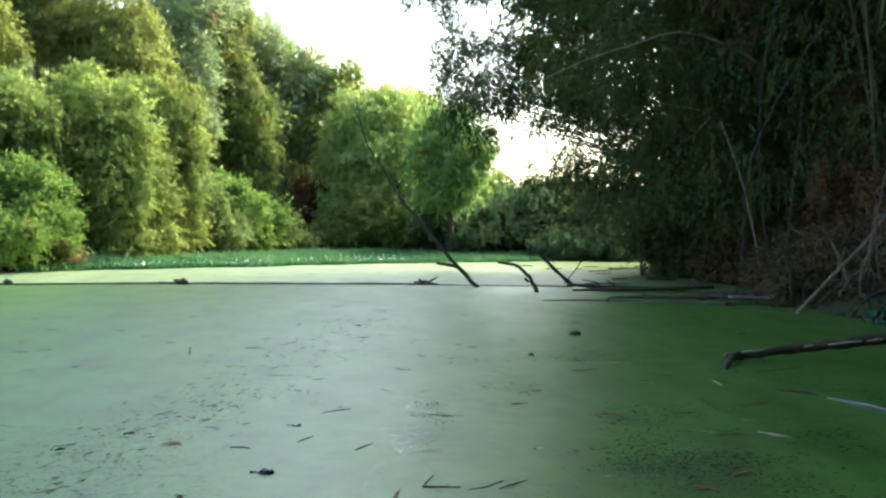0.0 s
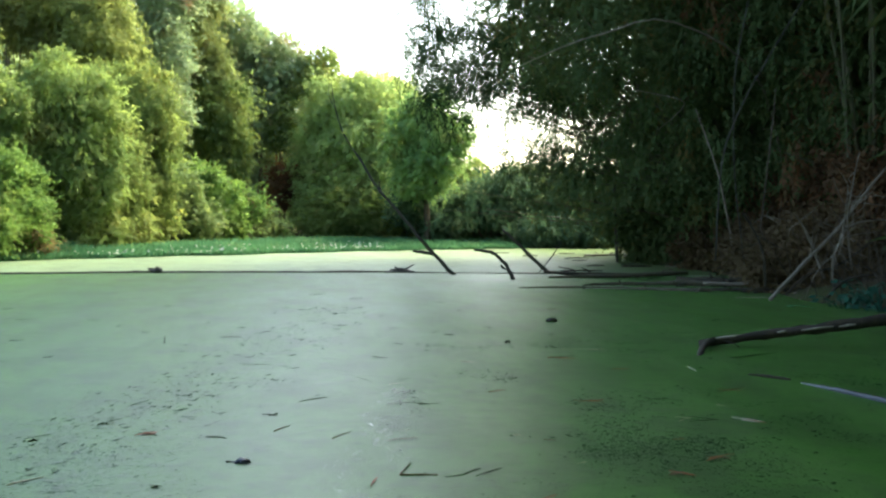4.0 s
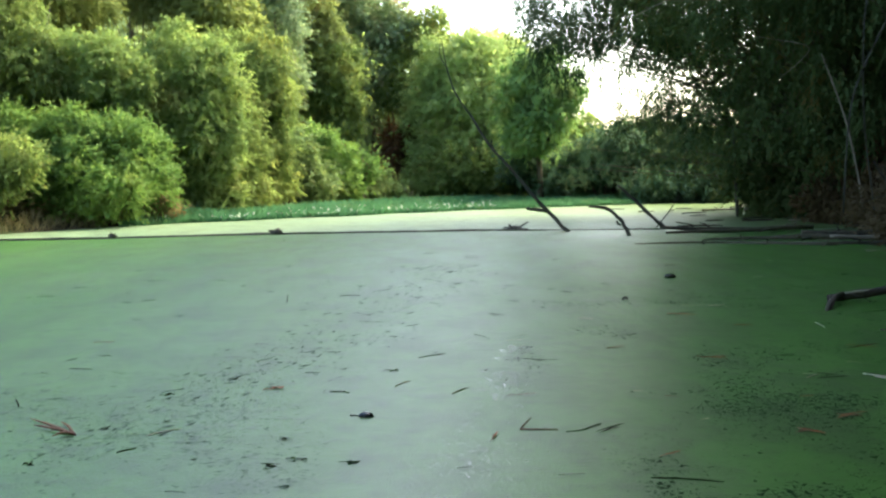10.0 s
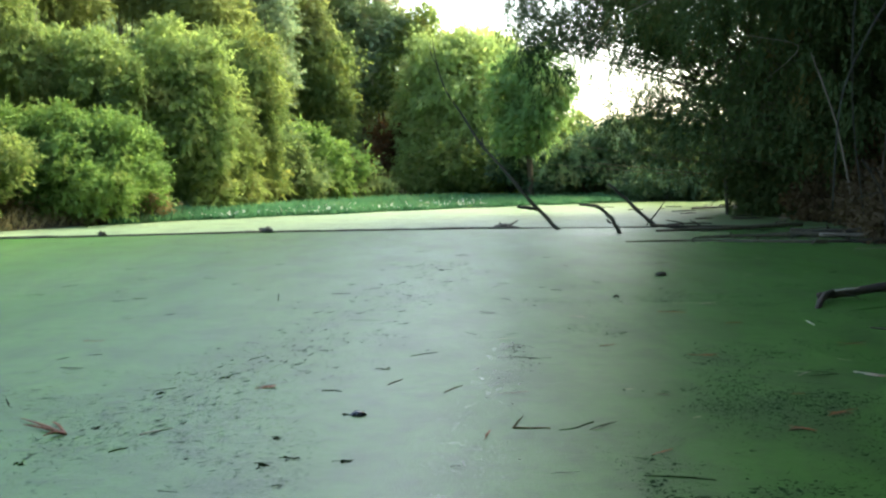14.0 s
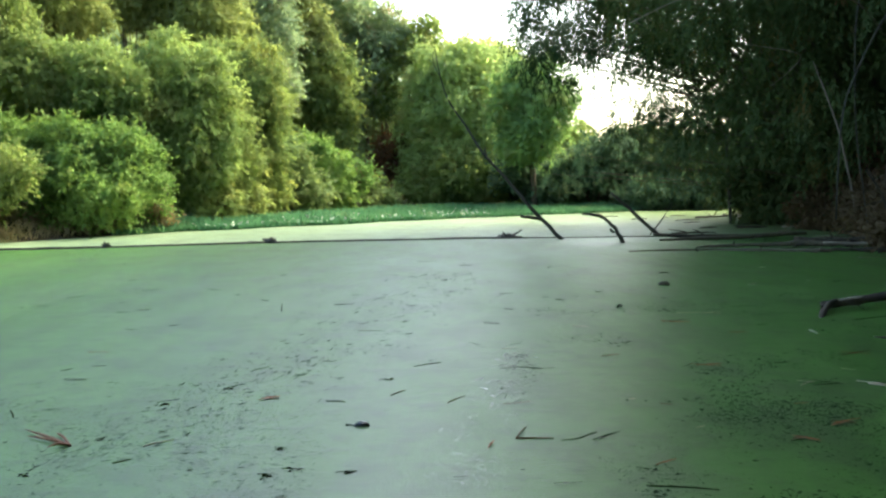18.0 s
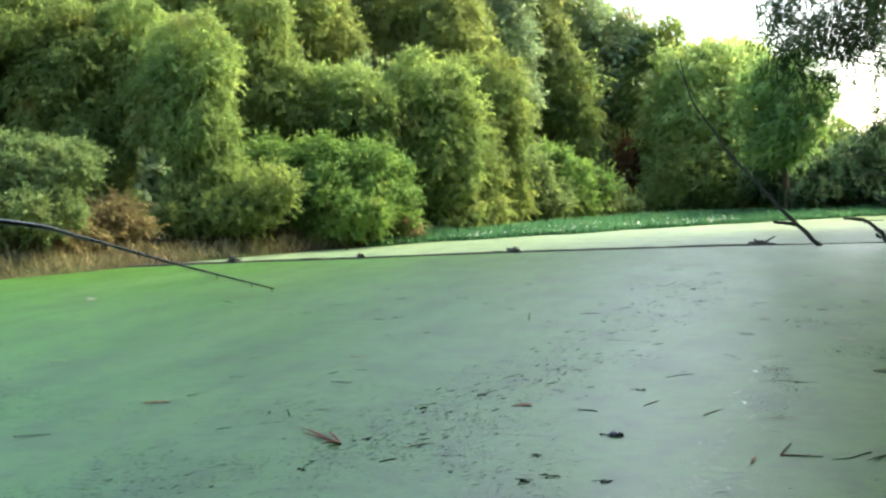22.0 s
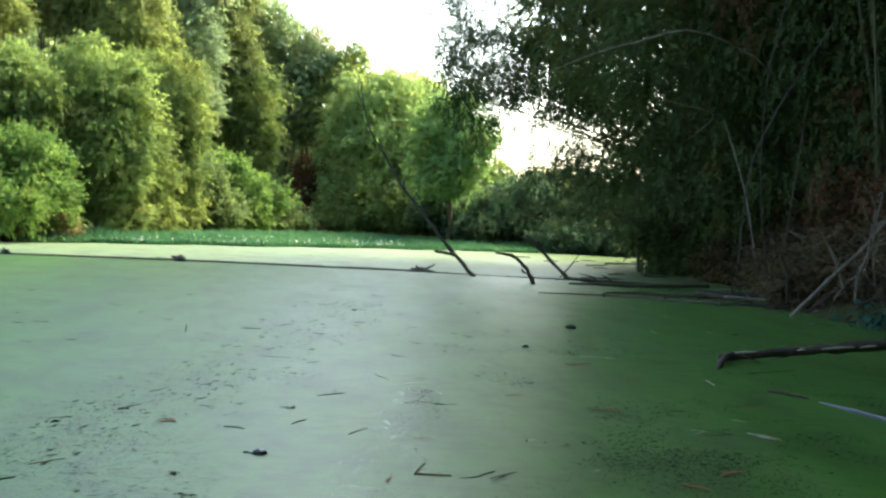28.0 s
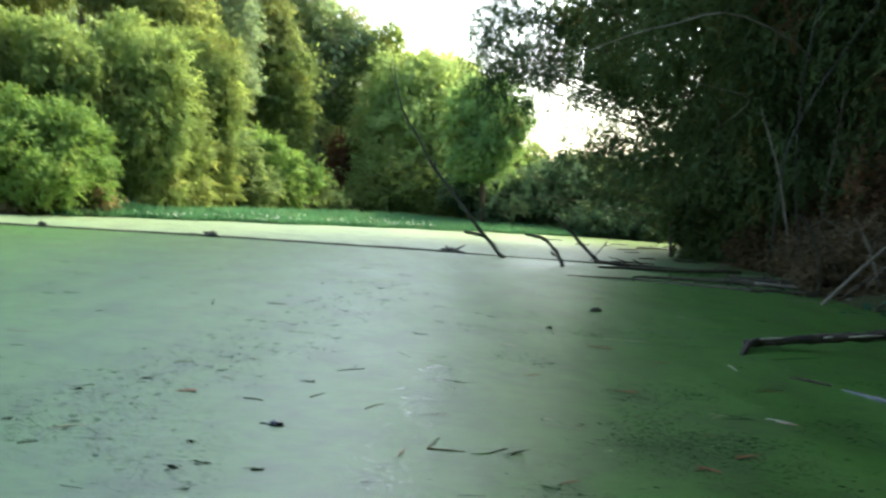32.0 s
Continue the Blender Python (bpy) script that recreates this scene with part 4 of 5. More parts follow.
def foreground_log():
    base = np.array((4.35, 10.9, 0.1))
    ob = thing("fallen_log", base, "dark weathered fallen log with peeled patches reaching over the duckweed", "log")
    bar("trunk", [(4.34, 10.95, 0.045), (4.6, 10.97, 0.07), (5.03, 11.0, 0.125), (5.66, 11.03, 0.2), (6.44, 11.1, 0.28), (7.8, 11.3, 0.42), (9.6, 11.6, 0.6)], [0.04, 0.05, 0.055, 0.06, 0.07, 0.08, 0.09], LOG, ob, base=base, sides=10, wobble=0.1, seed=31)
    bar("fork", [(4.5, 10.95, 0.08), (4.28, 10.65, 0.07), (4.05, 10.25, -0.03)], [0.045, 0.04, 0.03], LOG, ob, base=base, wobble=0.1, seed=32)
    for k, (a, b) in enumerate(((4.45, 4.85), (5.3, 5.42), (5.6, 6.02), (6.08, 6.3), (6.7, 6.82))):
        za, zb = 0.03 + 0.1 * (a - 4.34), 0.03 + 0.1 * (b - 4.34)
        bar("peeled_strip", [(a, 10.935, za + 0.055), ((a + b) / 2, 10.94, (za + zb) / 2 + 0.062), (b, 10.955, zb + 0.06)], [0.008, 0.016, 0.006], PEEL, ob, "pale peeled wood", base=base, sides=6, seed=33 + k)
    bar("twig", [(4.6, 10.9, 0.1), (4.7, 10.8, 0.06), (4.75, 10.75, 0.02)], [0.008, 0.006, 0.004], LOG, ob, base=base, seed=37)


def grey_plank():
    base = np.array((4.42, 8.1, 0.0))
    ob = thing("half_sunk_plank", base, "grey-blue weathered plank half sunk in the duckweed", "plank")
    bar("body", [(4.38, 8.52, -0.005), (4.45, 8.3, 0.0), (4.54, 8.0, 0.004), (4.72, 7.4, 0.004)], [0.01, 0.022, 0.03, 0.035], GREY, ob, base=base, sides=8, wobble=0.08, seed=41)
    bar("end_stick", [(4.05, 8.95, 0.01), (4.2, 8.8, 0.014), (4.34, 8.64, 0.01)], [0.008, 0.014, 0.012], LOG, ob, base=base, sides=6, seed=42)


def drift_log(points, radii, material, label, seed, raised=0.02):
    pts = [(x, y, raised) if len(q) == 2 else q for q in points for x, y in [q[:2]]]
    base = np.array((*pts[0][:2], 0.0))
    ob = thing("drift_log", base, label, "log", "drift logs by the bank")
    trunk = bar("trunk", pts, radii, material, ob, base=base, sides=8, wobble=0.15, seed=seed)
    r = np.random.default_rng(seed)
    for k in range(2):
        p = np.array(pts[0]) + (np.array(pts[-1]) - np.array(pts[0])) * r.uniform(0.2, 0.9)
        bar("stub", [p, p + (r.normal(0, 0.08), r.normal(0, 0.08), 0.07), p + (r.normal(0, 0.2), r.normal(0, 0.1), 0.13)], [0.025, 0.02, 0.008], material, trunk, base=base, sides=5, seed=seed + k)


def dead_branch(points, radii, material, label, seed, twigs=0, name="dead_branch"):
    base = np.array(points[0], float)
    ob = thing(name, base, label, "branch", "dead branches on the bank")
    stem = bar("stem", points, radii, material, ob, base=base, sides=7, wobble=0.15, seed=seed)
    r = np.random.default_rng(seed)
    pts = np.array(points, float)
    for k in range(twigs):
        u = r.uniform(0.3, 1.0) * (len(pts) - 1)
        j = min(int(u), len(pts) - 2)
        p = pts[j] + (pts[j + 1] - pts[j]) * (u - j)
        d = r.normal(0, 1, 3) * (0.4, 0.3, 0.35)
        bar("twig", [p, p + d * 0.5 + r.normal(0, 0.05, 3), p + d + r.normal(0, 0.08, 3)], [0.011, 0.008, 0.003], material, stem, base=base, steps=3, sides=5, seed=seed + k)


def bank_plant(x, y, seed):
    """Broad shiny leaves on short stalks."""
    r = np.random.default_rng(seed)
    base = np.array((x, y, height(x, y)))
    ob = thing("leafy_plant", base, "low plant with broad blue-green leaves on the mud", "plant", "plants on the mud")
    for k in range(15):
        d = np.array([r.normal(0, 0.28), r.normal(0, 0.25), r.uniform(0.1, 0.5)])
        stalk = bar("stalk", [base - (0, 0, 0.05), base + d * (0.4, 0.4, 0.7), base + d], [0.01, 0.008, 0.005], FOLIAGE["plant"], ob, base=base, steps=2, sides=5)
        out = unit(np.array([[d[0], d[1], -0.15]]))
        tilt = unit(np.array([[r.normal(0, 0.4), -0.4 + r.normal(0, 0.4), 0.8]]))
        v = leaf_quads(np.array([base + d]), out, tilt, np.array([0.17]) * r.uniform(0.7, 1.2), np.array([0.085]))
        w = leaf_quads(np.array([base + d * 0.7]), -out * (1, 1, -1), tilt, np.array([0.12]), np.array([0.06]))
        quads_object("leaf", v - base, FOLIAGE["plant"], stalk)
        quads_object("leaf", w - base, FOLIAGE["plant"], stalk)


dead_pole()
bent_stick()
leaning_stick()
standing_post()
floating_poles()
for spot in ((-4.34, 23.55, 0.22, 51), (1.65, 25.0, 0.3, 61), (-8.0, 22.3, 0.12, 71), (-11.0, 21.35, 0.15, 81)):
    rubbish_clump(*spot)
foreground_log()
grey_plank()
drift_log([(5.26, 23.4), (7.0, 23.9, 0.05), (9.3, 24.6, 0.1)], [0.025, 0.06, 0.05], SODDEN, "dark waterlogged trunk lying in the duckweed", 101, 0.03)
drift_log([(5.3, 24.3, 0.12), (6.2, 24.3, 0.07), (8.4, 24.4, 0.06)], [0.03, 0.05, 0.04], LOG, "thin brown log on the drift pile", 103)
drift_log([(3.85, 20.0), (5.6, 20.2), (7.91, 19.5, 0.03)], [0.02, 0.045, 0.05], SODDEN, "long thin log sunk to its back in duckweed", 105, 0.0)
drift_log([(5.6, 21.0), (7.0, 21.4, 0.03), (9.0, 21.2, 0.06)], [0.03, 0.06, 0.06], SODDEN, "dark log afloat by the muddy bank", 107, 0.0)
drift_log([(7.9, 21.6, 0.15), (8.8, 21.3, 0.12), (10.3, 21.2, 0.2)], [0.05, 0.07, 0.06], LOG, "short weathered log on the drift pile", 109)
drift_log([(8.2, 20.7, 0.1), (9.0, 20.5, 0.1), (10.0, 20.3, 0.15)], [0.04, 0.05, 0.05], PALE, "bleached log on the drift pile", 111)
drift_log([(8.0, 19.9, 0.02), (8.8, 19.6, 0.05), (9.5, 19.2, 0.1)], [0.03, 0.04, 0.05], LOG, "brown log at the edge of the mud", 113)
drift_log([(9.9, 37.4), (11.0, 38.2), (12.1, 39.4)], [0.03, 0.05, 0.04], SODDEN, "dark log afloat near the far bank", 115)
drift_log([(10.45, 29.6, 0.02), (11.3, 29.5, 0.04), (12.0, 29.4, 0.08)], [0.03, 0.04, 0.03], PALE, "pale log at the foot of the bank", 117)

def drift_sticks():
    """Short broken sticks strewn between the logs and on the mud."""
    r = np.random.default_rng(55)
    for k in range(34):
        x, y = r.uniform(7.4, 10.6), r.uniform(16.6, 24.0)
        z = max(0.0, height(x, y)) + 0.015
        g, long = r.normal(0.1, 0.6), r.uniform(0.25, 1.1)
        d = np.array((math.cos(g), math.sin(g), r.uniform(-0.02, 0.12))) * long
        ob = thing("drift_stick", (x, y, z), "short broken stick in the litter by the muddy bank", "stick", "drift sticks")
        w = r.uniform(0.008, 0.024)
        bar("stem", [(0, 0, 0), d * 0.5 + (0, r.normal(0, 0.03), 0.01), d], [w, w * 0.9, w * 0.5], (WET, LOG, PALE)[k % 3], ob, steps=3, sides=5, wobble=0.2, seed=k)

    for k in range(16):
        x, y = r.uniform(5.8, 10.2), r.uniform(26.0, 40.0)
        g, long = r.normal(0.1, 0.35), r.uniform(0.3, 1.3)
        ob = thing("drift_stick", (x, y, 0.01), "thin dark stick afloat in the shaded inlet", "stick", "drift sticks")
        d = np.array((math.cos(g), math.sin(g), 0.02)) * long
        bar("stem", [(0, 0, 0), d * 0.5 + (0, r.normal(0, 0.04), 0.01), d], [0.02, 0.022, 0.01], (WET, LOG)[k % 2], ob, steps=3, sides=5, wobble=0.2, seed=k)


drift_sticks()

PALE_STEM = "thin bleached dead stem leaning before the dark bamboo"
dead_branch([(9.8, 22.5, 0.1), (9.52, 22.5, 1.45), (9.26, 22.5, 2.55), (8.88, 22.5, 3.57), (8.6, 22.5, 4.24)], [0.03, 0.028, 0.025, 0.02, 0.01], PALE, PALE_STEM, 121, 0)
dead_branch([(10.0, 22.0, 0.5), (10.14, 22.0, 1.61), (10.22, 22.0, 2.56), (10.32, 22.0, 3.64), (10.39, 22.0, 4.72)], [0.022, 0.02, 0.018, 0.016, 0.012], BARK, "slim brown dead stem on the bank", 123, 1)
dead_branch([(9.3, 21.0, 0.5), (9.0, 21.0, 2.6), (8.93, 21.0, 4.41), (8.97, 21.0, 5.18), (9.14, 21.0, 6.21), (9.31, 21.0, 7.11)], [0.014, 0.014, 0.014, 0.013, 0.012, 0.01], WET, "slim dead culm hanging in the bamboo", 125)
dead_branch([(4.07, 21.5, 4.96), (5.04, 21.5, 5.43), (5.95, 21.5, 5.75), (7.67, 21.5, 6.09), (11.0, 24.0, 5.0), (13.0, 26.0, 0.6)], [0.008, 0.014, 0.018, 0.022, 0.03, 0.04], PALE, "bare pale bamboo culm arching over the pond", 127, name="arching_culm")
dead_branch([(6.88, 22.0, 4.57), (7.43, 22.0, 4.49), (8.12, 22.0, 4.33), (8.6, 24.0, 4.2), (8.8, 26.0, 4.0)], [0.006, 0.009, 0.011, 0.012, 0.012], PALE, "bare dead culm bowing over the water", 129, name="arching_culm")
dead_branch([(8.6, 21.0, 0.6), (8.7, 21.0, 2.9), (9.15, 21.0, 4.22), (9.73, 21.0, 5.29), (10.44, 21.0, 6.51), (11.03, 21.0, 7.6)], [0.018, 0.018, 0.018, 0.018, 0.016, 0.014], WET, "long brown culm slanting through the bamboo", 131)
TANGLE = "grey leafless dead branch tangled on the muddy bank"
dead_branch([(8.28, 17.5, 0.0), (8.94, 17.5, 0.72), (9.59, 17.5, 1.38), (10.03, 17.5, 1.96), (10.6, 17.6, 2.6)], [0.04, 0.038, 0.034, 0.03, 0.02], PALE, TANGLE, 141, 12)
dead_branch([(9.5, 17.4, 0.5), (9.5, 17.4, 0.86), (9.65, 17.4, 1.3), (9.74, 17.4, 2.17)], [0.02, 0.018, 0.016, 0.008], PALE, TANGLE, 143, 9)
dead_branch([(8.7, 17.7, 0.1), (9.2, 17.8, 0.5), (9.9, 17.9, 0.7), (10.8, 18.0, 1.3)], [0.02, 0.02, 0.016, 0.012], LOG, TANGLE, 145, 14)
dead_branch([(8.7, 18.6, 0.2), (8.55, 18.5, 1.0), (8.07, 18.4, 1.7)], [0.03, 0.025, 0.012], LOG, TANGLE, 147, 3)
dead_branch([(9.8, 18.3, 0.4), (9.4, 18.2, 1.2), (9.02, 18.0, 1.65)], [0.03, 0.025, 0.012], PALE, TANGLE, 149, 5)
dead_branch([(8.9, 16.6, 0.1), (9.3, 16.5, 0.5), (9.9, 16.5, 0.6)], [0.03, 0.03, 0.02], LOG, TANGLE, 151, 8)
dead_branch([(12.23, 21.9, 0.5), (10.95, 22.0, 1.18), (10.55, 22.0, 1.5), (10.2, 22.0, 1.68)], [0.03, 0.024, 0.018, 0.012], PALE, "grey forked dead stick propped in the undergrowth", 153, 3)
dead_branch([(9.45, 17.3, 0.35), (9.42, 17.3, 0.76), (9.56, 17.35, 1.1), (9.75, 17.4, 1.42), (10.11, 17.4, 1.57), (10.7, 17.5, 1.6)], [0.016, 0.018, 0.02, 0.02, 0.018, 0.014], PALE, TANGLE, 155, 6)
dead_branch([(10.0, 17.6, 0.6), (9.75, 17.4, 1.44), (9.8, 17.4, 2.09), (9.95, 17.4, 2.9)], [0.018, 0.018, 0.014, 0.008], PALE, TANGLE, 157, 5)


def dry_sprig():
    """A withered sprig with a few hanging straw-coloured leaves."""
    r = np.random.default_rng(77)
    base = np.array((-4.15, 44.6, 0.1))
    ob = thing("dry_sprig", base, "withered sprig with straw-yellow leaves among the green shrubs", "branch")
    for k in range(5):
        d = np.array((r.normal(0.1, 0.3), r.normal(-0.5, 0.1), r.uniform(1.7, 2.4)))
        stem = bar("stem", [(0, 0, -0.2), d * 0.5 + r.normal(0, 0.06, 3), d], [0.02, 0.015, 0.006], PALE, ob, steps=3, sides=5, wobble=0.2, seed=k)
        n = 9
        at = d * r.uniform(0.7, 1.03, (n, 1)) + r.normal(0, 0.08, (n, 3))
        quads_object("leaf_tuft", leaf_quads(at, r.normal(0, 0.5, (n, 3)) + (0, 0, -0.8), r.normal(0, 0.6, (n, 3)) + (0, -0.6, 0.3), r.uniform(0.18, 0.34, n), r.uniform(0.06, 0.11, n)), STRAW, stem)


dry_sprig()


def twig_brush(x, y, seed):
    """A loose stand of thin leafless twigs."""
    r = np.random.default_rng(seed)
    base = np.array((x, y, height(x, y)))
    ob = thing("dead_brush", base, "thin brown leafless twigs standing on the muddy bank", "brush", "dead brush on the bank")
    for k in range(13):
        foot = base + (r.normal(0, 0.45), r.normal(0, 0.35), -0.08)
        d = np.array((r.normal(-0.1, 0.55), r.normal(0, 0.3), r.uniform(0.5, 1.9)))
        w = r.uniform(0.004, 0.01)
        stem = bar("stem", [foot, foot + d * 0.55 + r.normal(0, 0.08, 3), foot + d], [w, w * 0.8, w * 0.35], (BARK, LOG)[k % 2], ob, base=base, steps=3, sides=5, wobble=0.2, seed=k)
        if k % 2:
            p = foot + d * 0.55
            bar("twig", [p, p + (r.normal(0, 0.2), r.normal(0, 0.1), 0.12), p + (r.normal(0, 0.4), r.normal(0, 0.2), 0.3)], [w * 0.6, w * 0.5, 0.002], BARK, stem, base=base, steps=2, sides=4, seed=k)


for k, spot in enumerate(((9.9, 18.6), (10.6, 18.0), (10.4, 19.4), (11.2, 19.0), (10.2, 20.6), (11.0, 20.8), (10.9, 21.9), (11.6, 21.2), (11.2, 23.2), (12.0, 22.6), (11.4, 24.6), (12.2, 24.0), (11.5, 26.2), (12.3, 26.0), (11.4, 28.0), (12.4, 28.4), (11.2, 30.0), (9.6, 16.9), (10.3, 16.6))):
    twig_brush(*spot, 400 + k)
for spot in ((8.97, 16.0, 3), (9.35, 15.5, 4), (9.6, 16.3, 6), (9.3, 16.2, 8)):
    bank_plant(*spot)


# ---- floating litter ----
def leaf_on_water(colour, x0, y0, x1, y1, wide=0.1, name="floating_leaf"):
    """A curled fallen leaf, its stalk at the first point."""
    a, b = np.array((x0, y0)), np.array((x1, y1))
    length = max(np.linalg.norm(b - a), 0.03)
    r = np.random.default_rng(int(abs(x0 * 977 + y0 * 131)) % 9973)
    width = min(0.04, max(0.009, length * wide)) * r.uniform(0.8, 1.2)
    ob = thing(name, (x0, y0, 0.004), f"{colour} fallen leaf floating on the duckweed", "leaf", "fallen leaves on the pond")
    way = (b - a) / length
    side = np.array((-way[1], way[0]))
    verts, faces = [], []
    n = 7
    for i in range(n):
        s = i / (n - 1)
        w = width * math.sin(math.pi * min(1, s * 0.92 + 0.04)) ** 0.7
        c = way * length * s + side * width * 0.25 * math.sin(s * 2.6 + r.uniform(0, 0.5))
        lift = 0.005 * abs(s - 0.4) * r.uniform(0.6, 1.3)
        for k, e in ((-1, 0.002), (0, 0.0), (1, 0.002)):
            verts.append((c[0] + side[0] * w * k * 0.5, c[1] + side[1] * w * k * 0.5, lift + e + 0.002))
    for i in range(n - 1):
        for k in range(2):
            p = i * 3 + k
            faces.append((p, p + 1, p + 4, p + 3))
    mesh_object("blade", verts, faces, FALLEN[colour], ob)
    bar("stalk", [(-way[0] * 0.025, -way[1] * 0.025, 0.003), (0, 0, 0.005), (way[0] * length * 0.5, way[1] * length * 0.5, 0.006)], [0.002, 0.002, 0.0008], FALLEN[colour], ob, steps=1, sides=4)


def twig_on_water(colour, x0, y0, x1, y1):
    ob = thing("floating_twig", (x0, y0, 0.004), f"{colour} thin twig floating on the duckweed", "twig", "twigs on the pond")
    d = np.array((x1 - x0, y1 - y0, 0.0))
    s = np.array((-d[1], d[0], 0.0)) * 0.035
    bar("stem", [(0, 0, -0.003), d * 0.5 + s + (0, 0, -0.001), d + (0, 0, -0.002)], [0.0045, 0.004, 0.002], FALLEN[colour], ob, steps=3, sides=5, wobble=0.2, seed=int(abs(x0 * 50)))
    bar("side_twig", [d * 0.6 + s * 0.8 - (0, 0, 0.001), d * 0.72 + s * 1.8], [0.003, 0.0015], FALLEN[colour], ob, steps=1, sides=4)


leaf_on_water("dark", -0.87, 9.51, -0.62, 9.48)
leaf_on_water("rust", 2.31, 10.06, 2.56, 9.98)
leaf_on_water("rust", 2.80, 9.27, 2.95, 9.27)
leaf_on_water("pale", 2.91, 10.67, 3.06, 10.53)
twig_on_water("pale", 3.63, 9.45, 3.59, 9.11)
twig_on_water("brown", 3.37, 8.04, 3.72, 8.26)
twig_on_water("pale", 2.59, 6.87, 2.74, 7.01)
leaf_on_water("dark", 2.68, 6.84, 2.91, 6.89)
twig_on_water("pale", 3.10, 6.91, 3.19, 6.82)
leaf_on_water("orange", 2.36, 5.72, 2.5, 5.82, 0.5)
leaf_on_water("brown", 2.4, 5.8, 2.52, 5.76, 0.4)
leaf_on_water("rust", 2.04, 5.47, 2.14, 5.36, 0.5)
leaf_on_water("brown", 2.0, 5.4, 2.1, 5.45, 0.4)
leaf_on_water("orange", 2.01, 7.66, 2.21, 7.57)
leaf_on_water("brown", 1.34, 8.06, 1.50, 8.17)
leaf_on_water("dark", 0.44, 7.52, 0.57, 7.59)
twig_on_water("dark", 0.63, 7.59, 0.77, 7.54)
leaf_on_water("pale", 0.51, 8.42, 0.64, 8.47)
twig_on_water("dark", -0.27, 7.66, -0.05, 7.83)
leaf_on_water("dark", -1.08, 7.06, -0.99, 7.04)
twig_on_water("dark", -0.84, 6.45, -0.71, 6.43)
leaf_on_water("dark", -2.93, 7.22, -2.77, 7.18)
leaf_on_water("dark", -4.25, 13.26, -4.09, 13.33)
leaf_on_water("dark", -3.39, 13.40, -3.16, 13.19)
leaf_on_water("dark", -3.65, 11.17, -3.52, 11.23)
leaf_on_water("dark", -3.28, 9.69, -3.18, 9.65)
twig_on_water("dark", -1.38, 11.60, -1.14, 11.65)
leaf_on_water("dark", -0.51, 17.68, -0.20, 17.80)
leaf_on_water("dark", 0.28, 17.19, 0.45, 17.08)
leaf_on_water("dark", -2.37, 12.04, -2.26, 11.99)
leaf_on_water("dark", -4.99, 12.46, -4.85, 12.59)
twig_on_water("dark", 0.98, 4.59, 1.32, 4.52)
leaf_on_water("dark", 0.55, 4.62, 0.67, 4.63)
twig_on_water("brown", -0.40, 6.61, -0.30, 6.79)
twig_on_water("brown", 0.00, 6.38, 0.13, 6.59)
leaf_on_water("brown", 0.40, 6.32, 0.58, 6.37)
leaf_on_water("dark", -0.50, 7.14, -0.43, 7.12)
leaf_on_water("dark", -0.24, 10.89, -0.14, 10.80)
leaf_on_water("dark", 0.41, 10.06, 0.55, 9.98)
leaf_on_water("dark", 0.22, 8.74, 0.31, 8.59)
leaf_on_water("dark", 0.60, 8.65, 0.69, 8.71)
leaf_on_water("brown", 3.50, 15.50, 3.70, 15.41)
leaf_on_water("dark", 1.39, 11.94, 1.49, 11.83)
leaf_on_water("dark", 0.73, 12.60, 0.88, 12.60)
leaf_on_water("rust", -1.29, 6.5, -1.17, 6.57, 0.3)
leaf_on_water("brown", -1.26, 6.58, -1.18, 6.52, 0.3)
twig_on_water("pale", -1.75, 5.35, -1.6, 5.5)
leaf_on_water("dark", -1.33, 4.37, -1.25, 4.35)
leaf_on_water("dark", -0.96, 4.80, -0.88, 4.79)
leaf_on_water("dark", -0.85, 4.89, -0.78, 4.88)
leaf_on_water("dark", -0.56, 4.83, -0.47, 4.84)
leaf_on_water("dark", -0.96, 5.29, -0.91, 5.27)
twig_on_water("dark", -1.81, 5.02, -1.73, 5.10)
leaf_on_water("dark", -1.97, 6.43, -1.86, 6.51)
leaf_on_water("dark", -1.62, 6.82, -1.53, 6.98)
leaf_on_water("dark", -1.54, 7.51, -1.44, 7.68)
leaf_on_water("rust", -3.18, 8.38, -3.02, 8.38)
leaf_on_water("dark", 0.05, 4.73, 0.11, 4.74)
leaf_on_water("rust", 1.12, 4.94, 1.23, 5.02)
leaf_on_water("rust", 0.23, 5.26, 0.27, 5.41)
leaf_on_water("dark", 0.86, 5.43, 1.03, 5.58)
leaf_on_water("dark", -4.92, 11.59, -5.03, 11.59)
leaf_on_water("dark", -2.84, 7.74, -2.92, 7.72)
leaf_on_water("rust", -4.07, 6.27, -3.93, 6.36)
leaf_on_water("dark", -3.90, 7.32, -3.80, 7.36)
leaf_on_water("dark", -2.93, 7.22, -2.76, 7.19)
leaf_on_water("dark", -5.09, 11.58, -5.02, 11.69)
leaf_on_water("dark", -3.64, 11.20, -3.51, 11.20)
leaf_on_water("dark", -6.95, 13.04, -6.68, 12.81)
leaf_on_water("pale", -6.08, 7.87, -5.95, 7.97)
leaf_on_water("pale", -9.81, 13.67, -9.24, 13.17)
leaf_on_water("dark", 0.24, 16.86, 0.47, 16.84)
leaf_on_water("dark", 0.42, 9.95, 0.54, 9.92)
twig_on_water("dark", -0.78, 6.46, -0.70, 6.41)
leaf_on_water("dark", 2.34, 10.05, 2.61, 10.15)
leaf_on_water("dark", 4.35, 10.05, 5.04, 10.43)
twig_on_water("rust", 3.13, 6.91, 3.25, 6.80)
leaf_on_water("orange", 2.42, 5.79, 2.60, 5.87)
leaf_on_water("rust", 3.44, 8.16, 3.62, 8.06)
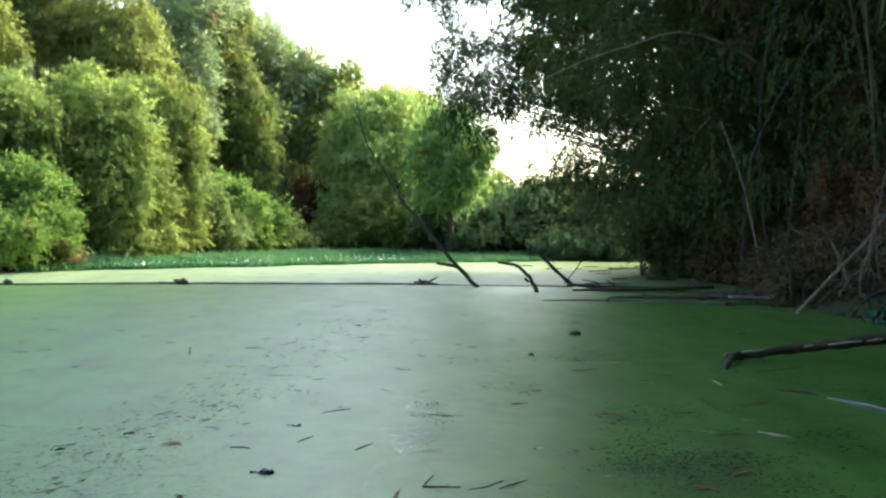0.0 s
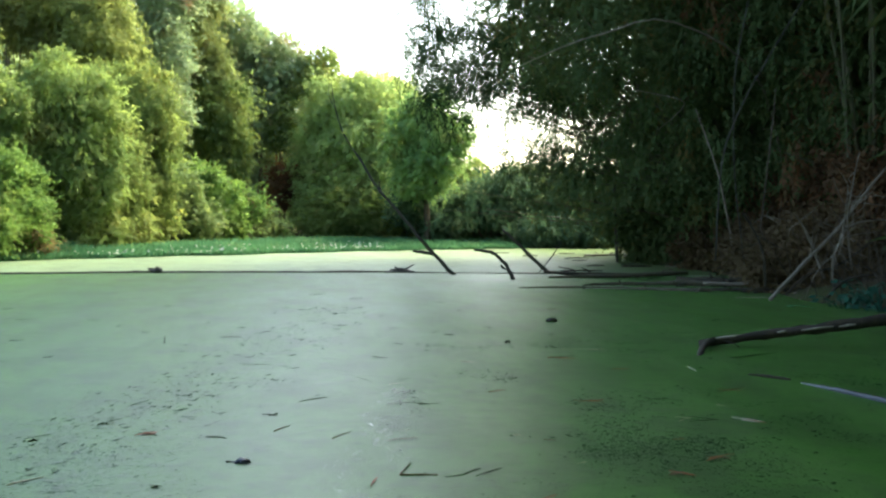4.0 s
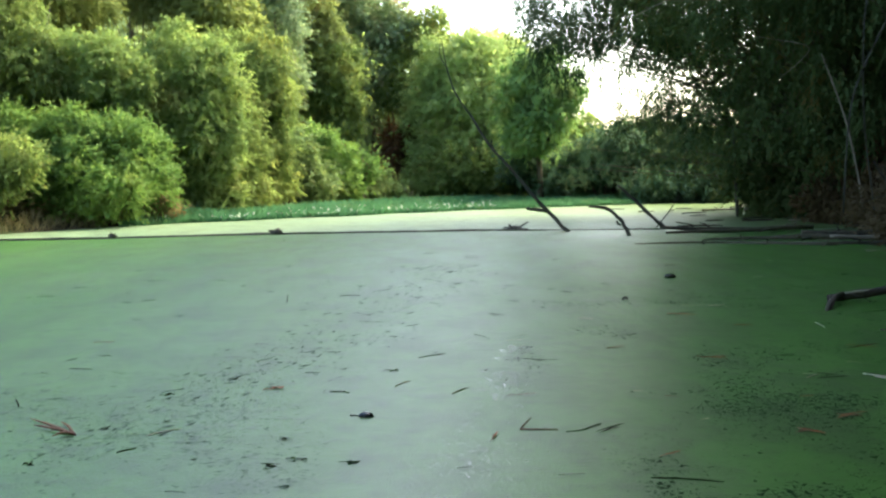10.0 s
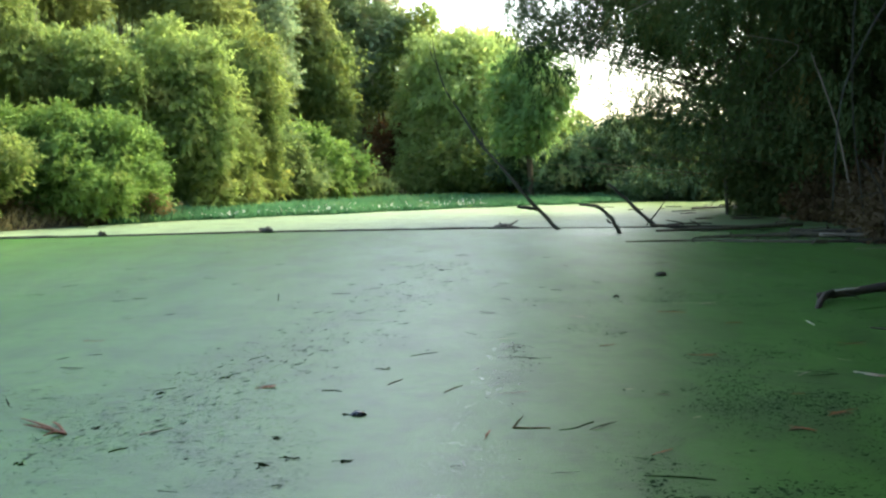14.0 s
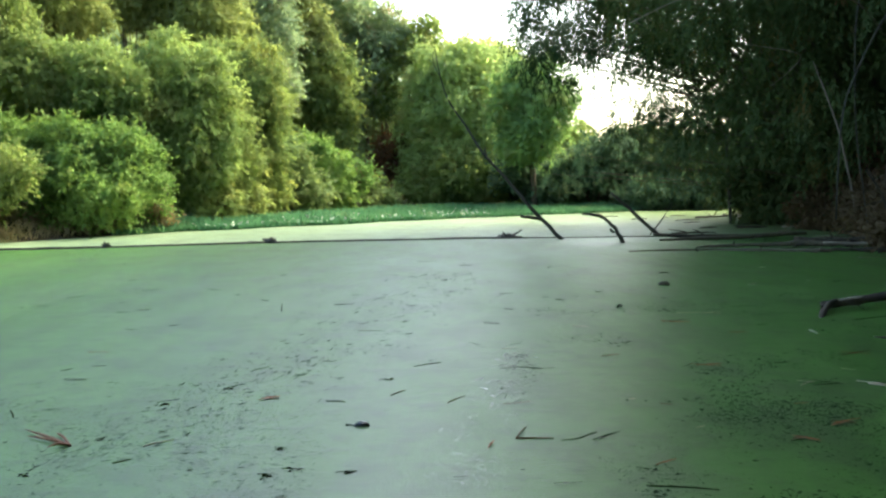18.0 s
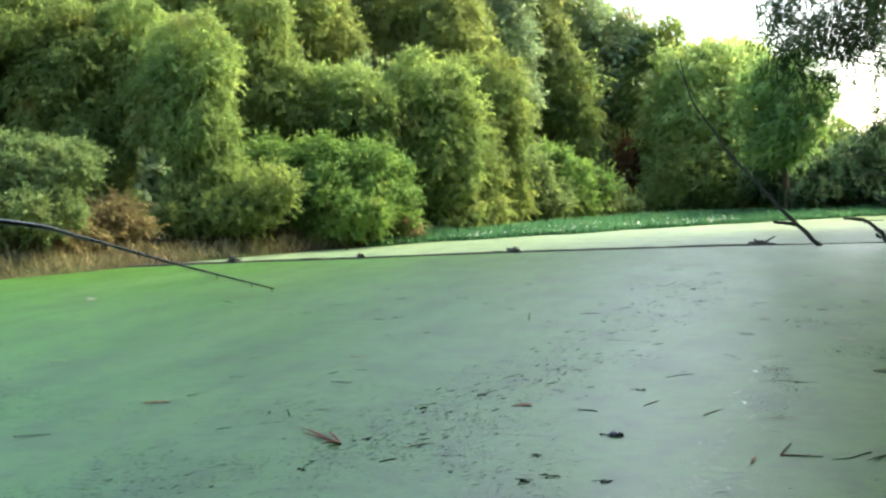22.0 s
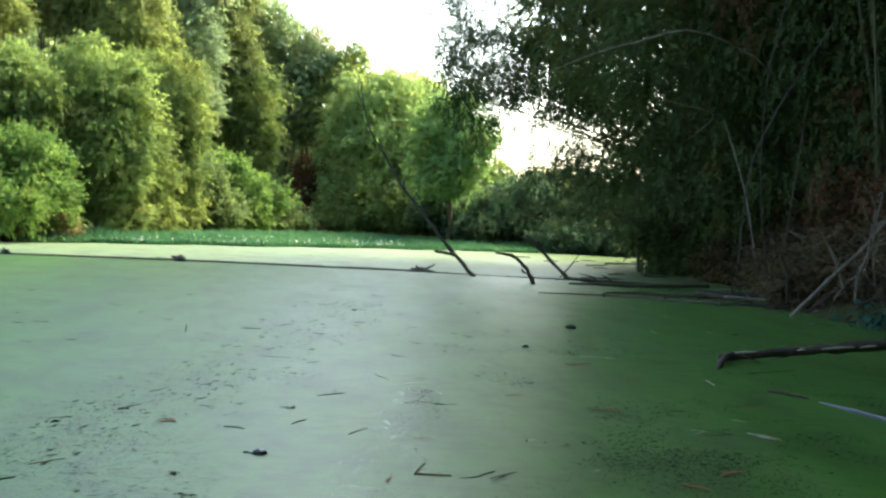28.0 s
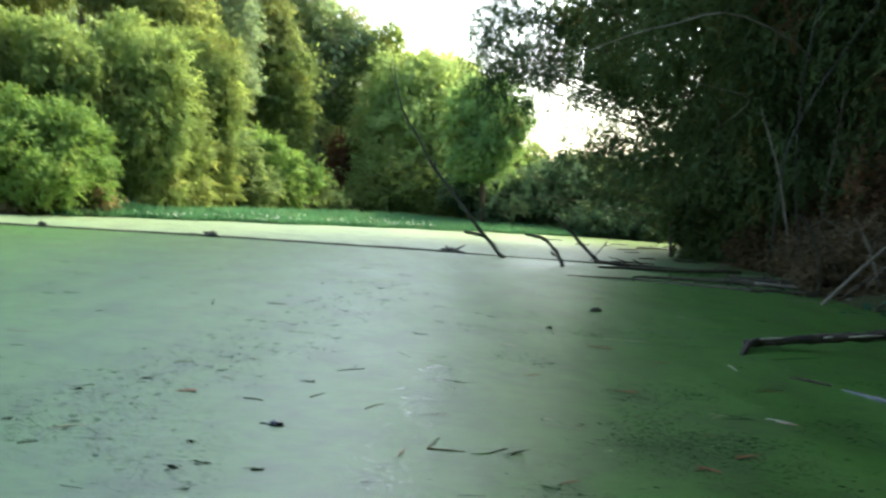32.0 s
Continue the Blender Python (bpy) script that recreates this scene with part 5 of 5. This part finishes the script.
leaf_on_water("dark", 2.74, 7.01, 2.91, 6.87)
twig_on_water("pale", 3.06, 7.01, 3.25, 6.84)
leaf_on_water("pale", 2.61, 10.66, 3.08, 10.69)

leaf_on_water("pale", 5.33, 16.1, 5.41, 16.08)
leaf_on_water("pale", 5.31, 13.95, 5.37, 13.98)
leaf_on_water("pale", 4.31, 13.5, 4.39, 13.49)


def hooked_twig():
    base = np.array((0.4, 5.47, 0.006))
    ob = thing("floating_twig", base, "brown hooked twig lying flat on the duckweed", "twig", "twigs on the pond")
    bar("stem", [(0.4, 5.47, 0.004), (0.5, 5.47, 0.004), (0.62, 5.47, 0.002)], [0.006, 0.005, 0.003], FALLEN["brown"], ob, base=base, sides=6, wobble=0.1)
    bar("hook", [(0.4, 5.47, 0.004), (0.44, 5.6, 0.008), (0.48, 5.73, 0.004)], [0.005, 0.004, 0.003], FALLEN["brown"], ob, base=base, sides=6, wobble=0.1)
    base = np.array((0.66, 5.43, 0.006))
    ob = thing("floating_twig", base, "dark curved twig lying flat on the duckweed", "twig", "twigs on the pond")
    bar("stem", [(0.66, 5.43, 0.0), (0.76, 5.46, 0.002), (0.82, 5.53, 0.002), (0.89, 5.6, 0.002)], [0.002, 0.0035, 0.0045, 0.004], FALLEN["dark"], ob, base=base, sides=6, wobble=0.15)


def split_frond():
    base = np.array((-2.17, 5.36, 0.006))
    ob = thing("split_frond", base, "rust-red dried palm frond tip floating on the duckweed", "frond")
    for k, (x, y) in enumerate(((-2.58, 5.7), (-2.5, 5.55), (-2.42, 5.5), (-2.36, 5.62), (-2.28, 5.3))):
        end, mid = np.array((x, y, 0.012)), np.array(((x - 2.17) / 2, (y + 5.36) / 2, 0.014 + 0.003 * k))
        bar("blade", [base, mid, end], [0.006, 0.009, 0.0015], FROND, ob, base=base, sides=5, wobble=0.1, seed=k)


def dark_husk():
    base = np.array((-0.54, 5.78, 0.0))
    ob = thing("floating_husk", base, "dark shiny fruit husk afloat in the duckweed", "husk")
    v, f = tube([(-0.575, 5.78, -0.008), (-0.56, 5.78, 0.002), (-0.53, 5.78, 0.007), (-0.5, 5.78, 0.002), (-0.488, 5.78, -0.01)], [0.007, 0.021, 0.027, 0.02, 0.007], sides=10, wobble=0.08)
    mesh_object("shell", v - base, f, HUSK, ob)
    bar("stalk", [(-0.57, 5.78, 0.0), (-0.6, 5.8, 0.004), (-0.63, 5.79, 0.004)], [0.006, 0.004, 0.008], HUSK, ob, base=base, sides=6)


def dark_chip(x, y, size):
    base = np.array((x, y, 0.0))
    ob = thing("bark_chip", base, "small dark chunk of bark afloat in the duckweed", "bark", "bark chips on the pond")
    v, f = tube([(-size * 0.5, 0, 0.0), (-size * 0.42, 0, 0.02), (size * 0.4, 0.01, 0.025), (size * 0.5, 0, 0.0)], [size * 0.15, size * 0.33, size * 0.3, size * 0.12], sides=4, wobble=0.12, steps=2)
    mesh_object("chunk", v, f, WET, ob)


def sodden_clump(x, y):
    """A few rotten shreds lying over one another."""
    r = np.random.default_rng(int(abs(x * 700 + y * 90)))
    ob = thing("sodden_clump", (x, y, 0.0), "small clump of blackened rotten leaf shreds on the duckweed", "leaf litter", "sodden clumps on the pond")
    for k in range(r.integers(4, 8)):
        a, long = r.normal(0.35, 0.5), r.uniform(0.015, 0.045)
        way = np.array((math.cos(a), math.sin(a)))
        mid = np.array((r.normal(0, 0.018), r.normal(0, 0.02)))
        a0, a1 = mid - way * long / 2, mid + way * long / 2
        bar("shred", [(*a0, 0.0), (*mid, r.uniform(0.004, 0.009)), (*a1, 0.001)], [0.002, r.uniform(0.002, 0.005), 0.001], FALLEN["dark"], ob, steps=2, sides=5, wobble=0.25, seed=k)


def upright_stalk(x, y, tall, lean):
    base = np.array((x, y, -0.03))
    ob = thing("water_stalk", base, "thin dark stalk standing up out of the duckweed", "stalk", "stalks in the pond")
    bar("stem", [(0, 0, 0), (lean * 0.3, 0, tall * 0.6), (lean, 0, tall)], [0.006, 0.005, 0.003], WET, ob, sides=5)


leaf_on_water("orange", 2.30, 10.02, 2.56, 9.94, 0.16)
leaf_on_water("orange", 2.79, 9.27, 2.94, 9.27, 0.4)
leaf_on_water("pale", 2.90, 10.62, 3.10, 10.71, 0.2)
leaf_on_water("pale", 1.32, 9.74, 1.45, 9.67, 0.2)
leaf_on_water("pale", 5.36, 16.21, 5.40, 16.00, 0.3)
leaf_on_water("pale", 4.38, 13.72, 4.43, 13.57, 0.35)
leaf_on_water("pale", 5.33, 13.95, 5.40, 13.95, 0.6)
leaf_on_water("brown", 1.35, 8.04, 1.49, 8.09, 0.15)
leaf_on_water("orange", 2.04, 7.62, 2.24, 7.66, 0.3)
leaf_on_water("pale", 2.63, 6.99, 2.72, 6.95, 0.2)
leaf_on_water("dark", 1.39, 11.94, 1.49, 11.94, 0.3)
leaf_on_water("dark", 1.77, 16.41, 1.85, 16.41, 0.4)
leaf_on_water("dark", 5.64, 13.80, 5.83, 13.96, 0.25)
leaf_on_water("dark", 3.43, 15.22, 3.62, 15.41, 0.25)
leaf_on_water("dark", 0.70, 7.50, 0.86, 7.54, 0.12)
leaf_on_water("brown", 1.94, 15.03, 2.01, 15.03, 0.5)
leaf_on_water("dark", 0.69, 11.09, 0.77, 10.99, 0.3)
leaf_on_water("dark", 1.65, 8.69, 1.71, 8.75, 0.4)
leaf_on_water("brown", 1.45, 6.29, 1.51, 6.26, 0.3)
leaf_on_water("orange", 2.35, 6.28, 2.42, 6.28, 0.35)
leaf_on_water("pale", 3.14, 7.44, 3.20, 7.39, 0.2)
leaf_on_water("dark", 3.23, 9.75, 3.31, 9.75, 0.25)
leaf_on_water("dark", 2.02, 12.80, 2.09, 12.67, 0.3)
leaf_on_water("pale", 1.27, 6.44, 1.30, 6.44, 0.5)
leaf_on_water("pale", 1.53, 5.68, 1.57, 5.70, 0.4)
leaf_on_water("pale", -9.54, 13.26, -9.40, 13.41, 0.25)
leaf_on_water("pale", -6.09, 7.87, -5.94, 7.94, 0.2)
leaf_on_water("orange", -4.12, 6.30, -3.96, 6.36, 0.25)
leaf_on_water("brown", -4.16, 8.22, -4.07, 8.29, 0.2)
leaf_on_water("dark", -4.41, 5.25, -4.20, 5.31, 0.12)
leaf_on_water("dark", -3.12, 5.61, -3.05, 5.65, 0.3)
leaf_on_water("dark", -3.89, 6.59, -3.84, 6.64, 0.3)
hooked_twig()
split_frond()
dark_husk()
dark_chip(3.12, 13.57, 0.12)
dark_chip(2.05, 11.2, 0.05)
for cx, cy in ((-0.95, 4.78), (-0.82, 4.89), (-0.51, 4.84), (-0.95, 5.28), (-1.94, 6.38), (-1.6, 6.86), (-2.19, 4.82), (-0.45, 7.16)):
    sodden_clump(cx, cy)
upright_stalk(-1.93, 11.03, 0.12, 0.01)
upright_stalk(-2.81, 6.05, 0.08, -0.02)
upright_stalk(-3.0, 6.1, 0.05, 0.02)


def specks(name, label, at, size, material, r, turn=0.55, spread=0.7, thin=(0.25, 0.7)):
    inside = shore_distance(at[:, 0], at[:, 1]) < -0.1
    at, size = at[inside], np.minimum(size[inside], 0.24)
    t = len(at)
    turn = r.normal(turn, spread, t)
    way = np.stack([np.cos(turn), np.sin(turn), 0 * turn], -1)
    up = np.stack([r.normal(0, 0.06, t), r.normal(0, 0.06, t), np.ones(t)], -1)
    pos = np.concatenate([at, np.full((t, 1), 0.006)], 1)
    ob = quads_object(name, leaf_quads(pos, way, up, size, np.clip(size * r.uniform(*thin, t), 0.005, 0.06)), material)
    tagged(ob, label, "litter", kind="stuff")


def drift_flecks():
    """Bits of leaf and gaps in the mat that the wind has drawn into a long band, and thinner all over."""
    r = np.random.default_rng(31)
    band = np.array([(-2.7, 4.2), (-2.2, 4.72), (-2.02, 5.2), (-1.78, 5.95), (-1.6, 6.65), (-1.32, 7.6), (-1.05, 8.7), (-0.65, 11.1), (-0.1, 15.4)])
    n = 1000
    u = r.random(n) ** 0.8 * (len(band) - 1)
    j = np.minimum(u.astype(int), len(band) - 2)
    p = band[j] + (band[j + 1] - band[j]) * (u - j)[:, None]
    p += r.normal(0, 1, (n, 2)) * np.interp(p[:, 1], [4, 8, 18], [0.26, 0.34, 0.42])[:, None] * (1.0, 0.7)
    k = 190
    w = np.stack([r.uniform(-9, 8, k), 3.5 + 18 * r.random(k) ** 1.3], -1)
    at = np.concatenate([p, w])
    size = (r.gamma(1.4, 0.034, len(at)) + 0.018) * np.interp(at[:, 1], [4, 7, 11, 18], [0.25, 0.6, 1.0, 1.4])
    specks("drift_flecks", "dark sodden bits of leaf drawn into a band on the duckweed", at, size, BITS, r, 0.95, 0.25, (0.14, 0.32))
    k = 1700
    u = r.random(k) * (len(band) - 1)
    j = np.minimum(u.astype(int), len(band) - 2)
    p = band[j] + (band[j + 1] - band[j]) * (u - j)[:, None] + r.normal(0, 0.42, (k, 2))
    m = 11000
    near = np.stack([r.uniform(-6.0, -0.7, m), 3.7 + 3.4 * r.random(m) ** 1.3], -1)
    near = near[np.array([noise.noise((a * 0.9, b * 1.3, 4.4)) + 0.4 * noise.noise((a * 3.1, b * 3.9, 2.2)) + 0.3 * r.random() > 0.12 for a, b in near])]
    specks("drift_flecks", "dark streaks of rotting leaf in the near duckweed", near, r.gamma(1.4, 0.011, len(near)) + 0.006, GAP, r, 0.5, 0.3, (0.1, 0.25))
    specks("drift_flecks", "fine specks of litter scattered on the duckweed", p, r.gamma(1.5, 0.006, k) + 0.005, BITS, r, 0.5, 0.6)


def mat_gaps():
    """Dark wet gaps between the fronds where the mat is thin, in ragged patches."""
    r = np.random.default_rng(33)
    n = 44000
    at = np.stack([r.uniform(0.6, 4.2, n), r.uniform(3.6, 8.4, n)], -1)
    keep = []
    for x, y in at:
        thin = noise.noise((x * 1.1, y * 0.9, 2.3)) + 0.5 * noise.noise((x * 3.7, y * 3.1, 7.7)) + 0.35 * noise.noise((x * 11, y * 9, 1.1))
        centre = math.exp(-((x - 2.2) / 1.15) ** 2 - ((y - 5.4) / 1.6) ** 2)
        keep.append(0.5 * thin + 0.75 * centre > 0.36 + 0.62 * r.random())
    at = at[np.array(keep)]
    size = r.gamma(1.5, 0.006, len(at)) + 0.006
    specks("mat_gaps", "dark wet gaps in a thin patch of duckweed", at, size, GAP, r, 0.3, 1.5)
    n = 11000
    at = np.stack([r.uniform(-6, 1.2, n), r.uniform(3.4, 9.5, n)], -1)
    keep = [noise.noise((x * 0.8, y * 0.9, 5.3)) + 0.5 * noise.noise((x * 3.1, y * 3.3, 4.7)) > 0.42 + 0.3 * r.random() for x, y in at]
    at = at[np.array(keep)]
    specks("mat_gaps", "small dark gaps scattered in the duckweed mat", at, r.gamma(1.5, 0.0028, len(at)) + 0.004, GAP, r, 0.5, 1.0)

    n = 70000
    at = np.stack([r.uniform(0.9, 6.5, n), 4.2 + 8.3 * r.random(n) ** 1.5], -1)
    keep = [noise.noise((x * 0.7, y * 0.8, 8.3)) + 0.6 * noise.noise((x * 2.3, y * 2.9, 6.7)) + 0.25 * noise.noise((x * 9, y * 11, 1.7)) > 0.12 + 0.5 * r.random() + 0.12 * max(0, 2.2 - x) for x, y in at]
    at = at[np.array(keep)]
    specks("mat_gaps", "dark streaks of thin duckweed under the bamboo", at, r.gamma(1.6, 0.008, len(at)) + 0.006, GAP, r, 0.15, 0.8)


mat_gaps()


def open_water():
    """Small patches of clear water between the fronds, added where sky glints fall, which mirror the sky."""
    r = np.random.default_rng(37)
    n = 4200
    y = 4.1 + 4.2 * r.random(n) ** 1.6
    x = np.interp(y, [4.1, 4.7, 6.9, 8.5], [0.02, 0.1, 0.42, 0.66]) + r.normal(0, 0.11, n)
    keep = np.array([noise.noise((u * 4.0, v * 3.0, 3.3)) + 0.45 * r.random() > 0.12 for u, v in zip(x, y)])
    x, y = x[keep], y[keep]
    n = len(x)
    up = np.stack([r.normal(-0.01, 0.05, n), r.normal(0, 0.05, n), np.ones(n)], -1)
    way = np.stack([np.ones(n), r.normal(0, 0.2, n), 0 * x], -1)
    size = (r.gamma(1.3, 0.006, n) + 0.005) * np.interp(y, [4.4, 6.5, 8.0], [0.5, 1.0, 1.5])
    ob = quads_object("open_water", leaf_quads(np.stack([x, y, 0 * x + 0.005], -1), way, up, size, size * r.uniform(0.25, 0.6, n)), CLEAR)
    tagged(ob, "tiny clear-water patches added for sky glints in the duckweed", "water", kind="stuff")


open_water()
drift_flecks()


# ---- the fishing tackle ----
def fishing_rod():
    base = np.array((-1.55, 1.75, 1.35))
    ob = thing("fishing_rod", base, "thin black fishing rod held out over the pond", "fishing rod")
    way = [np.array(d) for d in ((-0.86, 0.5, 0.03), (-0.635, 0.772, -0.01), (-0.576, 0.817, -0.03), (-0.509, 0.859, -0.058), (-0.418, 0.904, -0.09))]
    far = (1.35, 1.75, 2.0, 2.3, 2.75)
    pts = [np.array((-0.07, -0.06, 1.51)) + d * k for d, k in zip(way, far)]
    blank = bar("blank", pts, [0.006, 0.0048, 0.0038, 0.003, 0.002], ROD, ob, base=base, sides=8)
    for k, s in ((1, 0.3), (2, 0.2), (2, 0.8), (3, 0.4), (3, 0.75), (3, 0.98)):
        p = pts[k] + (pts[min(k + 1, 4)] - pts[k]) * s
        bar("guide", [p, p - (0, 0, 0.006), p - (0.001, 0, 0.011)], [0.0012, 0.0012, 0.0014], ROD, blank, base=base, steps=1, sides=5)


fishing_rod()
